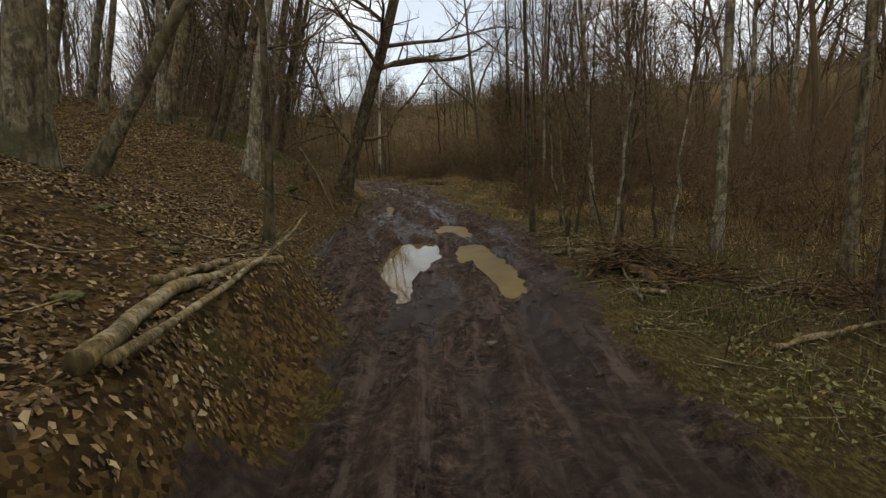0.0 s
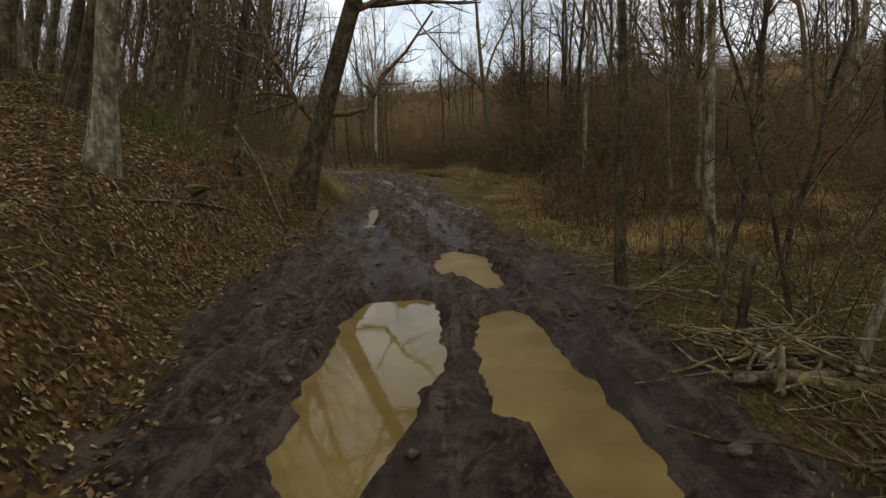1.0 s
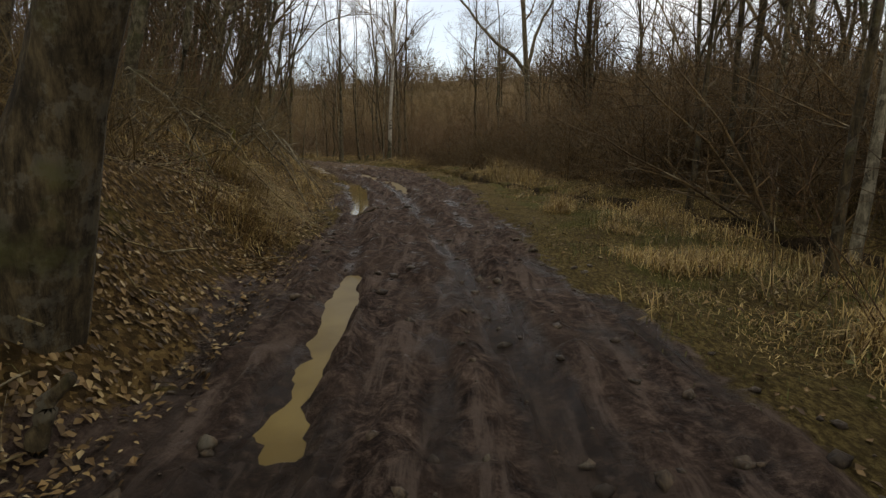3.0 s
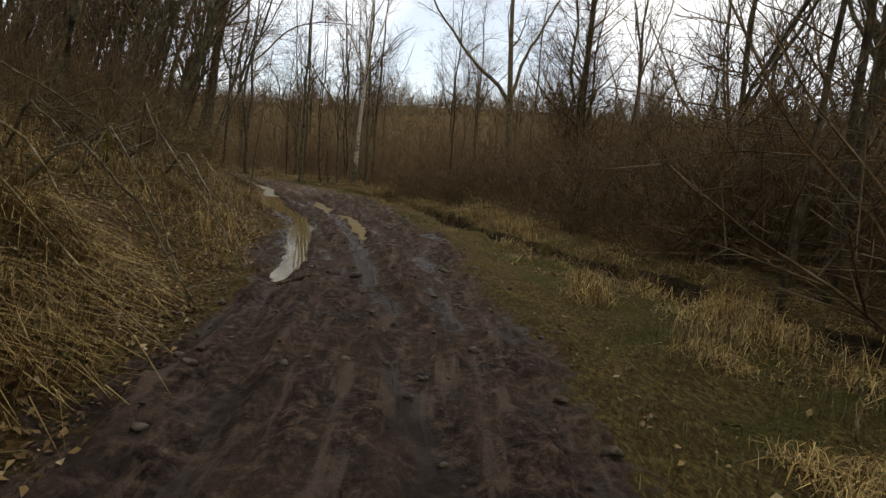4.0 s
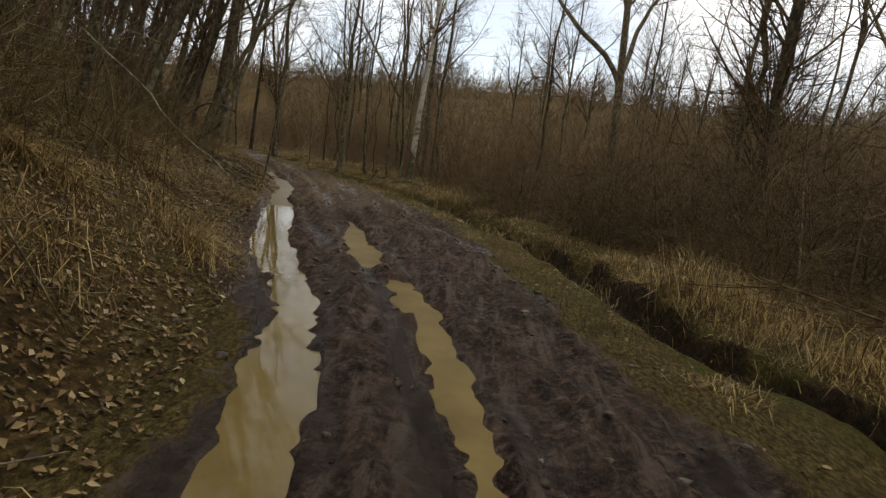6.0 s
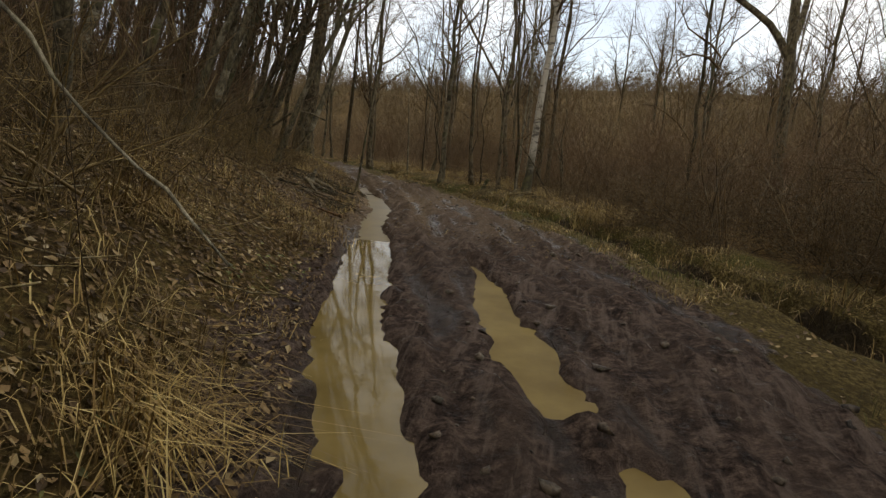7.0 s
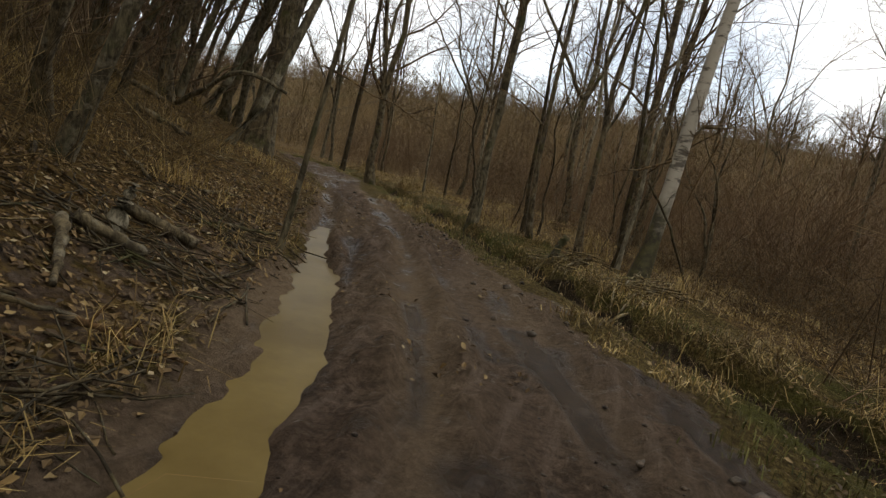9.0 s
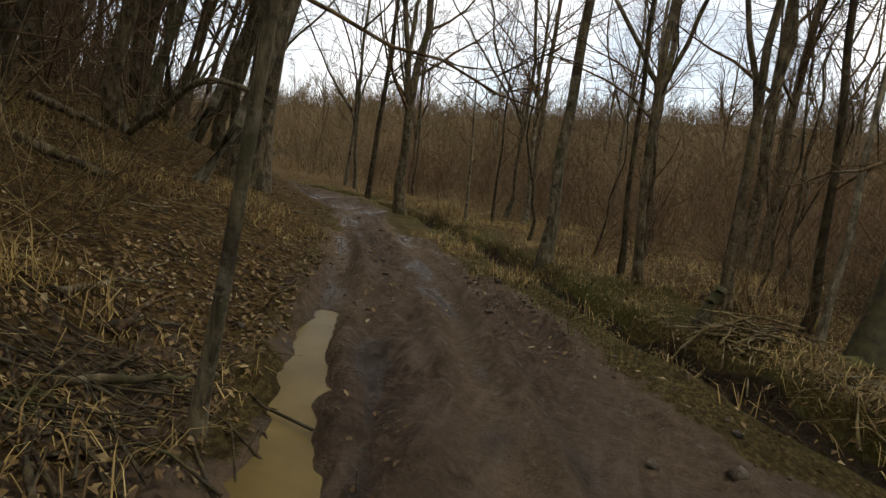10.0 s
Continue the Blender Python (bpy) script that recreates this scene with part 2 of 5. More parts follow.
track_left = line_table([(-1.12, -10), (-1.12, 5.5), (-1.45, 7), (-2.05, 9), (-2.75, 11), (-3.2, 12.5), (-3.1, 14.5), (-2.85, 16.6), (-2.6, 19), (-2.95, 22.5), (-3.4, 26), (-4.05, 29.5), (-4.6, 33), (-5.5, 36.4),
                         (-6.6, 39.2), (-7.35, 41.2), (-8.6, 45.2), (-9.6, 48), (-10.5, 50.5), (-11.7, 53.2), (-12.6, 55), (-13.8, 57.8), (-15.8, 61.2), (-18.8, 65.8), (-22.5, 69), (-30, 73), (-42, 77), (-60, 81)])
track_right = line_table([(1.9, -10), (1.8, 4), (1.8, 12), (1.65, 14.5), (1.1, 18), (0.8, 20.5), (0.6, 23.4), (0.1, 27.5), (-0.15, 30.8), (-0.6, 33.9), (-1.7, 37.4), (-2.75, 41.4), (-3.9, 45), (-5.1, 47.2), (-6.5, 50.1),
                          (-8.0, 52.7), (-9.9, 55.6), (-11.9, 58.5), (-14.45, 62.3), (-17.1, 66.6), (-20.1, 69.8), (-25.8, 74.3), (-34, 79), (-48, 83.5), (-60, 87)])
ditch_line = line_table([(8, 6), (6.2, 16), (4.7, 22), (3.9, 26.5), (2.7, 30), (1.25, 33.8), (-0.05, 36.8), (-0.42, 39.2), (-0.75, 41.2), (-1.8, 43.5), (-2.4, 45.4), (-3.2, 47.5), (-3.9, 48.7), (-4.6, 50), (-6.1, 51.9), (-7.2, 53.7), (-8.45, 55.5),
                         (-10.2, 58.4), (-11.5, 60.7), (-14.7, 65.5), (-17.5, 69), (-23, 73.6), (-32, 78.3), (-50, 84)])
# puddles: strings of (x, y, radius)
PUDDLE_A = [(-0.62, 12.1, 0.42), (-0.62, 11.4, 0.52), (-0.64, 10.6, 0.5), (-0.68, 9.8, 0.42), (-0.76, 9.1, 0.34), (-0.67, 8.3, 0.13), (-0.58, 7.4, -0.04)]
PUDDLE_B = [(0.6, 11.5, 0.2), (0.56, 10.9, 0.3), (0.64, 10.2, 0.3), (0.76, 9.5, 0.3), (0.86, 8.8, 0.24), (0.95, 8.2, 0.18), (0.92, 7.3, 0.1)]
PUDDLE_C = [(0.1, 15.1, 0.16), (0.26, 14.6, 0.34), (0.32, 14.0, 0.36), (0.45, 13.4, 0.26), (0.6, 12.9, 0.12)]
PUDDLE_D = [(-2.0, 22.5, 0.04), (-1.85, 21.0, 0.1), (-1.78, 19.8, 0.07), (-1.7, 18.8, 0.03)]
RUT_LEFT = [(-2.95, 28.0, 0.051), (-3.0, 28.8, 0.14), (-3.15, 29.8, 0.14), (-3.4, 31, 0.17), (-3.68, 32.5, 0.17), (-4.0, 34, 0.17), (-4.4, 35.6, 0.17), (-4.95, 37, 0.19), (-5.62, 38.2, 0.26),
            (-6.1, 39.4, 0.27), (-6.45, 40.5, 0.27), (-6.8, 41.7, 0.27), (-7.25, 43.2, 0.26)]
RUT_LEFT_FAR = [(-7.25, 43.2, 0.24), (-8.0, 45.2, 0.17), (-8.58, 47.3, 0.17), (-9.02, 48.5, 0.19), (-9.5, 49.6, 0.17), (-10.3, 51.2, 0.12), (-10.9, 52.4, 0.08), (-11.3, 53.3, 0.03)]
RUT_RIGHT = [(-2.15, 32.0, -0.06), (-2.4, 33, 0.02), (-2.72, 34.5, 0.08), (-3.1, 36, 0.12), (-3.6, 37.4, 0.1)]
RUT_RIGHT_FAR = [(-4.0, 38.2, 0.13), (-4.3, 38.9, 0.18), (-4.65, 39.8, 0.17), (-5.0, 41.2, 0.1), (-5.5, 42.6, 0.03)]
PUDDLES = [PUDDLE_A, PUDDLE_B, PUDDLE_C, PUDDLE_D, RUT_LEFT, RUT_LEFT_FAR, RUT_RIGHT, RUT_RIGHT_FAR]
WATER_Z = -0.06


def puddle_depth(x, y):
    """1 within the puddles, falling to 0 a hand's width outside."""
    best = np.full(np.broadcast(x, y).shape, 9.0)
    wob = 0.07 * value_noise(x, y, 0.35) + 0.05 * value_noise(x, y, 0.12)
    for chain in PUDDLES:
        for (ax, ay, ar), (bx, by, br) in zip(chain, chain[1:]):
            t = np.clip(((x - ax) * (bx - ax) + (y - ay) * (by - ay)) / ((bx - ax) ** 2 + (by - ay) ** 2), 0, 1)
            best = np.minimum(best, np.hypot(x - ax - t * (bx - ax), y - ay - t * (by - ay)) - (ar + t * (br - ar)))
    return 1 - smooth(-0.05, 0.16, best + wob)


def wheel_line(y):
    return np.interp(y, [-10, 12, 18.2, 24.8, 32.3, 39.8, 44.3, 48.2, 54, 62], [0.05, 0.05, -0.95, -1.7, -3.1, -5.55, -7.3, -8.5, -10.8, -15.2])


def rut_rows(x, y):
    """Ridges and grooves along the track, from -1 to 1."""
    w = x - wheel_line(y)
    return 0.6 * value_noise(w * 9, y, 3.2) + 0.4 * value_noise(w * 11 + 40, y, 1.4)


def ground_z(x, y):
    x, y = np.asarray(x, float), np.asarray(y, float)
    dl, dr = track_left(y) - x, x - track_right(y)
    edge = 0.25 * value_noise(x, y, 1.7)
    rise = np.interp(y, [-20, 6, 10, 13, 20, 24, 30, 38, 46, 60], [0.95, 0.95, 1.1, 1.6, 1.45, 0.9, 0.75, 0.62, 0.4, 0.5])
    slope = np.interp(y, [-20, 11, 16, 24, 34, 46, 60, 80], [0.4, 0.4, 0.52, 0.5, 0.45, 0.4, 0.36, 0.36])
    far = np.maximum(dl - 1.0, 0)
    crest = np.interp(y, [10, 20, 40, 60], [6.0, 7.0, 9.5, 11.0])
    z = rise * smooth(-0.1, np.interp(y, [8, 12], [0.75, 1.4]), dl + edge * np.interp(y, [8, 12], [0.5, 1])) + crest * (1 - np.exp(-slope * far / crest))
    z = z + np.where(dl > 0, 1, 0) * (0.12 * value_noise(x, y, 1.3) + 0.35 * value_noise(x, y, 5)) * smooth(0.5, 3, dl)
    off = x - ditch_line(y)
    ditch = np.interp(y, [5, 14, 24, 30, 40, 45, 52, 56, 60, 75], [0, 0.25, 0.55, 0.68, 0.6, 0.36, 0.34, 0.42, 0.45, 0.3])
    z = z - smooth(0.2, 3, dr) * 0.12 + smooth(0.1, 1.2, dr) * 0.1 * value_noise(x, y, 0.9)
    wide = 0.26 + np.interp(y, [33, 37, 48, 54], [0, 0.14, 0.16, 0.08]) + 0.07 * value_noise(x, y, 1.3) + 0.06 * value_noise(x, y, 0.3)
    z = z - ditch * (1 - smooth(wide, wide + np.interp(y, [38, 46], [0.2, 0.42]), np.abs(off + 0.1 * value_noise(x, y, 2.7)))) * np.where(dr > 0.1, 1, smooth(-0.3, 0.1, dr))
    z = z + 0.25 * smooth(0.4, 1.6, off) * ditch + smooth(2, 8, dr) * 0.25 * value_noise(x, y, 6)
    # the far side of the valley
    d = np.hypot(np.maximum(x - 32, 0), np.maximum(y - 92 - 0.15 * np.maximum(-x, 0), 0))
    z = np.where(d > 0, np.maximum(z, z * (d < 8) + 23 * np.sin(np.clip(d / 190, 0, 1) * math.pi / 2) + 2.0 * smooth(20, 80, d) * value_noise(x, y, 45)), z)
    # the track: wheel ruts, churned mud, a raised middle
    on = smooth(-0.35, 0.25, np.minimum(-dl, -dr)) * (1 - smooth(74, 82, y))
    w = x - wheel_line(y) + 0.09 * value_noise(0 * y, y, 2.3)
    ruts = np.exp(-((w - 0.72) / 0.2) ** 2) + np.exp(-((w + 0.72) / 0.2) ** 2) + 0.6 * np.exp(-((w - 1.5) / 0.18) ** 2) + 0.5 * np.exp(-((w + 1.6) / 0.2) ** 2)
    churn = 0.14 * rut_rows(x, y) + 0.05 * value_noise(x, y, 0.55) + 0.06 * value_noise(x * 1.8, y, 0.27) + 0.03 * value_noise(x, y, 0.1) + 0.03 * value_noise(x, y, 1.6)
    ridge = 0.035 * (np.exp(-((w - 1.02) / 0.1) ** 2) + np.exp(-((w + 1.02) / 0.1) ** 2) + np.exp(-((w - 0.42) / 0.1) ** 2) + np.exp(-((w + 0.42) / 0.1) ** 2))
    tread = 0.005 * np.sin(y * 2 * math.pi / 0.16 + 3 * np.abs(w)) * ruts
    z = z + on * (churn - 0.095 * ruts + 1.3 * ridge + tread + 0.02)
    z = np.where(on > 0.3, np.maximum(z, WATER_Z + 0.012 + 0.25 * np.maximum(z - WATER_Z + 0.1, 0)), z)
    wet = puddle_depth(x, y)
    return z * (1 - wet) + wet * (WATER_Z - 0.07 + 0.3 * np.minimum(churn, 0.02))


def ground_masks(x, y):
    dl, dr = track_left(y) - x, x - track_right(y)
    mud = smooth(-0.55, 0.55, np.minimum(-dl, -dr) + 0.3 * value_noise(x, y, 0.8) + 0.4 * value_noise(x, y, 2.6))
    off = np.abs(x - ditch_line(y) + 0.1 * value_noise(x, y, 2.7))
    mud = np.maximum(mud, 0.5 * smooth(42, 45, y) * (1 - smooth(51, 54, y)) * (1 - smooth(1.0, 2.6, dl + 0.5 * value_noise(x, y, 1.1))) * smooth(-0.5, 0, dl))
    mud = mud * (1 - smooth(76, 82, y))
    litter = smooth(-0.3, 0.4, dl) * np.interp(y, [0, 20, 26, 36, 46, 60], [1, 1, 0.75, 0.5, 0.6, 0.7])
    litter = np.maximum(litter, 0.95 * smooth(1.2, 2.8, x - ditch_line(y)) * smooth(2, 4, dr))
    litter = np.maximum(litter, smooth(0, 6, np.hypot(np.maximum(x - 32, 0), np.maximum(y - 90, 0))))
    green = smooth(0.2, 0.8, dr) * (1 - smooth(2.5, 6, dr)) * np.interp(y, [0, 8, 22, 34, 44, 50, 60], [0.5, 0.55, 0.62, 0.55, 0.42, 0.6, 0.65])
    green = np.maximum(green, 0.4 * smooth(0, 0.5, dl) * (1 - smooth(0.8, 2.5, dl)))
    green = np.maximum(green, np.exp(-(((x - 2.85) / 0.45) ** 2 + ((y - 6.0) / 0.7) ** 2)))
    green = np.maximum(green, 0.85 * np.exp(-(((x + 5.3) / 1.3) ** 2 + ((y - 16.8) / 1.6) ** 2)))
    green = np.maximum(green, 0.3 * smooth(22, 28, y) * smooth(0.3, 1, dl) * (1 - smooth(2, 5, dl)))
    w = x - wheel_line(y)
    ruts = np.exp(-((w - 0.72) / 0.2) ** 2) + np.exp(-((w + 0.72) / 0.2) ** 2)
    # High in the low rows and ruts, for gloss and the grooves' painted shade.
    wet = smooth(0.25, 0.6, -rut_rows(x, y) + 0.35 * ruts + 0.3 * value_noise(x, y, 0.4) + np.interp(y, [18, 26], [0.22, 0]))
    # Follows the ditch: dark soil plus painted shade of the recess.
    peat_shade = (1 - smooth(0.38, 0.62 + np.interp(y, [33, 37, 48, 54], [0, 0.14, 0.14, 0]), off + 0.15 * value_noise(x, y, 0.5))) * smooth(18, 26, y)
    worn = np.exp(-((w - 0.75) / 0.3) ** 2) + np.exp(-((w + 0.75) / 0.3) ** 2) + 0.5 * np.exp(-((w - 2.0) / 0.3) ** 2)
    dry = np.clip(smooth(41, 49, y) * (0.45 + 0.2 * value_noise(x, y, 1.5) + 0.75 * worn * (0.7 + 0.5 * value_noise(w * 3, y, 2.0))), 0, 1.3)
    return mud, litter, green, peat_shade, wet, dry


# ---- mesh helpers ----
def mesh_from(name, verts, faces, materials, smooth_shade=True):
    """A mesh from an array of places and an array of triangles or quads."""
    me = bpy.data.meshes.new(name)
    verts, faces = np.asarray(verts, np.float32), np.asarray(faces, np.int32)
    k = faces.shape[1]
    me.vertices.add(len(verts))
    me.vertices.foreach_set("co", verts.ravel())
    me.loops.add(faces.size)
    me.loops.foreach_set("vertex_index", faces.ravel())
    me.polygons.add(len(faces))
    me.polygons.foreach_set("loop_start", np.arange(0, faces.size, k, dtype=np.int32))
    me.polygons.foreach_set("use_smooth", np.full(len(faces), smooth_shade))
    for m in materials:
        me.materials.append(m)
    me.update(calc_edges=True)
    return me


def tubes(paths, radii, sides):
    """Tapered tubes along N lines of K places each, closed by their thin ends."""
    paths, radii = np.asarray(paths, float), np.asarray(radii, float)
    n, k, _ = paths.shape
    t = np.gradient(paths, axis=1)
    t /= np.linalg.norm(t, axis=2, keepdims=True) + 1e-9
    ref = np.where(np.abs(t[..., 2:]) < 0.9, (0.0, 0.0, 1.0), (1.0, 0.0, 0.0))
    a = np.cross(t, ref)
    a /= np.linalg.norm(a, axis=2, keepdims=True) + 1e-9
    b = np.cross(t, a)
    ang = np.arange(sides) * 2 * math.pi / sides
    ring = a[:, :, None] * np.cos(ang)[:, None] + b[:, :, None] * np.sin(ang)[:, None]
    verts = paths[:, :, None] + ring * radii[:, :, None, None]
    base = (np.arange(n) * k * sides)[:, None, None] + (np.arange(k - 1) * sides)[None, :, None]
    i, j = np.arange(sides)[None, None], (np.arange(sides) + 1)[None, None] % sides
    faces = np.stack([base + i, base + j, base + sides + j, base + sides + i], -1)
    return verts.reshape(-1, 3), faces.reshape(-1, 4)


def joined(pieces):
    verts, faces, n = [], [], 0
    for v, f in pieces:
        verts.append(v), faces.append(f + n)
        n += len(v)
    return np.concatenate(verts), np.concatenate(faces)


def part(name, me, parent, label=""):
    ob = new(name, me)
    ob.parent = parent
    return tagged(ob, label) if label else ob


# ---- ground ----
def ground():
    ys = np.concatenate([np.arange(-160, -4, 4.0), np.arange(-4, 2, 0.5), np.arange(2, 16, 0.085), np.arange(16, 60, 0.11), np.arange(60, 80, 0.4), np.arange(80, 160, 2.0), np.arange(160, 320, 6.0), np.arange(320, 601, 20.0)])
    side = np.concatenate([np.arange(4.6, 8, 0.2), np.arange(8, 20, 0.6), np.arange(20, 60, 2.0), np.arange(60, 160, 5.0), np.arange(160, 601, 30.0)])
    us = np.concatenate([-side[::-1], np.arange(-4.5, 6.4, 0.075), side[side > 6.4]])
    mid = (track_left(ys) + track_right(ys)) / 2
    x, y = mid[:, None] + us[None], np.repeat(ys[:, None], len(us), 1)
    z = ground_z(x, y)
    idx = np.arange(x.size).reshape(x.shape)
    faces = np.stack([idx[:-1, :-1], idx[:-1, 1:], idx[1:, 1:], idx[1:, :-1]], -1).reshape(-1, 4)
    me = mesh_from("ground", np.stack([x, y, z], -1).reshape(-1, 3), faces, [GROUND])
    for name, values in zip(("mud", "litter", "green", "peat_shade", "wet", "dry"), ground_masks(x, y)):
        a = me.attributes.new(name, "FLOAT", "POINT")
        a.data.foreach_set("value", values.astype(np.float32).ravel())
    tagged(new("ground", me), "rutted muddy forest track between leaf-strewn banks and rough grass", "ground", kind="structure")


ground()


def puddle(chain, label, mat=WATER, low=0.0):
    verts, faces = [], []
    pts = np.array(chain)
    rows = 12 * len(pts)
    ys = np.linspace(pts[:, 1].min() - 0.35, pts[:, 1].max() + 0.35, rows)
    order = np.argsort(pts[:, 1])
    xs, rs = np.interp(ys, pts[order, 1], pts[order, 0]), np.interp(ys, pts[order, 1], pts[order, 2]) + 0.3
    grid = np.stack([xs[:, None] + rs[:, None] * np.linspace(-1, 1, 5), np.repeat(ys[:, None], 5, 1), np.full((rows, 5), WATER_Z - low)], -1)
    idx = np.arange(5 * rows).reshape(rows, 5)
    faces = np.stack([idx[:-1, :-1], idx[:-1, 1:], idx[1:, 1:], idx[1:, :-1]], -1).reshape(-1, 4)
    tagged(new("puddle", mesh_from("puddle", grid.reshape(-1, 3), faces, [mat])), label, "puddle", "puddles in the wheel ruts")


puddle(PUDDLE_A, "wide brown puddle in a wheel rut of the track")
puddle(PUDDLE_B, "narrow brown puddle in a wheel rut of the track", SLURRY)
puddle(PUDDLE_C, "small brown puddle in the churned mud", SLURRY)
puddle(PUDDLE_D, "thin wet streak of water in a rut", MURKY)
puddle(RUT_LEFT, "long water-filled rut beside the bank")
puddle(RUT_LEFT_FAR, "long olive-brown puddle in the rut beside churned soil", MURKY, 0.004)
puddle(RUT_RIGHT, "shallow brown puddle in the second rut", SLURRY)
puddle(RUT_RIGHT_FAR, "shallow brown puddle in the second rut", SLURRY)


# ---- trees ----
def grow(rng, starts, directions, lengths, radii, k, bend, droop=0.0):
    """Curved lines from the starts: N x k places and radii. Tips turn upwards by bend."""
    n = len(starts)
    d = directions / (np.linalg.norm(directions, axis=1, keepdims=True) + 1e-9)
    step = (lengths / (k - 1))[:, None]
    places, p = [starts], starts
    for i in range(k - 1):
        d = d + rng.normal(0, 0.13, (n, 3)) + np.array([0, 0, bend - droop])
        d /= np.linalg.norm(d, axis=1, keepdims=True)
        p = p + d * step
        places.append(p)
    taper = np.linspace(1, 0.25, k)[None] * np.asarray(radii)[:, None]
    return np.stack(places, 1), taper


def shoots(rng, paths, radii, count, lo, hi, spread, length, shrink):
    """Starts, directions, lengths and radii of side branches on the given lines."""
    n, k, _ = paths.shape
    at = rng.uniform(lo, hi, (n, count)) * (k - 1)
    i = np.minimum(at.astype(int), k - 2)
    f = (at - i)[..., None]
    row = np.arange(n)[:, None]
    a, b = paths[row, i], paths[row, i + 1]
    start, along = a * (1 - f) + b * f, b - a
    along /= np.linalg.norm(along, axis=2, keepdims=True) + 1e-9
    out = rng.normal(0, 1, (n, count, 3))
    out -= (out * along).sum(2, keepdims=True) * along
    out /= np.linalg.norm(out, axis=2, keepdims=True) + 1e-9
    whole = np.linalg.norm(np.diff(paths, axis=1), axis=2).sum(1)
    away = along * (1 - spread) + out * spread
    away[..., 2] = np.maximum(away[..., 2], -0.08 + 0.15 * rng.rand(n, count))
    ln = whole[:, None] * length * rng.uniform(0.55, 1.25, (n, count)) * (1.15 - 0.6 * at / (k - 1))
    rr = (radii[row, i] * (1 - f[..., 0]) + radii[row, i + 1] * f[..., 0]) * shrink
    return start.reshape(-1, 3), away.reshape(-1, 3), ln.ravel(), rr.ravel()


def tree_meshes(seed, height, radius, lean=(0.0, 0.0), bare=0.35, limbs=13, curve=0.0, spread=0.55, twigs=4, wood=None, twig_wood=None, fork=0.0, far=False, wander=0.0018, limbs_at=(), limb_r=0.085, up=0.05, thick=0.42, long=0.3):
    """Trunk and crown of a leafless tree standing at the origin. lean: metres that the top is off; curve: how much it sags sideways."""
    rng = np.random.RandomState(seed)
    k = 14
    s = np.linspace(0, 1, k)
    trunk = np.zeros((1, k, 3))
    trunk[0, :, 2] = s * height - 0.35
    sweep = s + curve * np.sin(math.pi * s) * 0.5
    trunk[0, :, 0] = lean[0] * sweep + np.cumsum(rng.normal(0, height * wander, k)) * (s > 0)
    trunk[0, :, 1] = lean[1] * sweep + np.cumsum(rng.normal(0, height * wander, k)) * (s > 0)
    r = radius * (1 - 0.78 * s) * (1 + 0.75 * np.exp(-s * height / 0.35))
    stems, stem_r = [trunk], [r[None]]
    if fork:
        i = int(fork * (k - 1))
        for side in (1, -1):
            a = rng.uniform(0, math.pi * 2)
            d = np.array([[math.cos(a) * 0.35 * side, math.sin(a) * 0.35 * side, 1.0]])
            p, q = grow(rng, trunk[:, i], d, np.array([height * (1 - fork) * 0.9]), np.array([r[i] * 0.75]), k, 0.02)
            stems.append(p), stem_r.append(q)
    stems, stem_r = np.concatenate(stems), np.concatenate(stem_r)
    t_mesh = mesh_from("trunk", *tubes(stems, stem_r, 6 if far else 9), [wood])
    l1, r1 = grow(rng, *shoots(rng, stems, stem_r, limbs if not fork else limbs // 2, bare, 0.97, spread, long, thick), 4 if far else 6, up)
    if len(limbs_at):
        extra = np.array(limbs_at, float)
        l1, r1 = np.concatenate([l1, extra]), np.concatenate([r1, np.linspace(limb_r, 0.3 * limb_r, 6)[None].repeat(len(extra), 0)])
    l2, r2 = grow(rng, *shoots(rng, l1, r1, 6, 0.15, 0.98, 0.6, 0.5, 0.62), 3 if far else 4, 0.05)
    l3, r3 = grow(rng, *shoots(rng, l2, r2, twigs, 0.1, 1.0, 0.6, 0.62, 0.7), 2 if far else 3, 0.03)
    r2, r3 = np.maximum(r2, 0.004), np.maximum(r3, 0.0035)
    c_mesh = mesh_from("crown", *joined([tubes(l1, r1, 3 if far else 5), tubes(l2, r2, 3), tubes(l3, r3, 3)]), [twig_wood or TWIG])
    return t_mesh, c_mesh


def tree(x, y, label, category="tree", sink=0.0, turn=0.0, size=1.0, meshes=None, group="", **shape):
    t_mesh, c_mesh = meshes or tree_meshes(**shape)
    e = tagged(new("tree"), label, category, group)
    part("trunk", t_mesh, e)
    part("crown", c_mesh, e, "bare branches and twigs")
    e.matrix_basis = pose(x, y, float(ground_z(x, y)) - sink, 0, 0, turn) @ Matrix.Scale(size, 4)
    return e


# trees that can be told apart: foot, lean at the top in metres, radius at the foot
tree(-5.2, 7.15, "stout grey tree with a mossy foot on the bank", seed=11, height=15, radius=0.25, lean=(2.8, 0), bare=0.5, wood=BARK_MOSS)
tree(-4.95, 7.8, "curved mossy young tree leaning from the bank", seed=12, height=9, radius=0.11, lean=(5.7, 0.0), bare=0.45, limbs=8, curve=0.1, wood=BARK_MOSS)
tree(-4.55, 13.5, "straight grey tree with a dark foot on the bank", seed=13, height=16, radius=0.16, lean=(3.4, 0), bare=0.3, limbs=14, wood=BARK_PALE,
     limbs_at=[[(0.45, 0, 3.0), (0.8, 0.1, 2.85), (1.2, 0.2, 2.85), (1.6, 0.3, 3.0), (2.0, 0.4, 3.2), (2.4, 0.5, 3.5)]], limb_r=0.04)
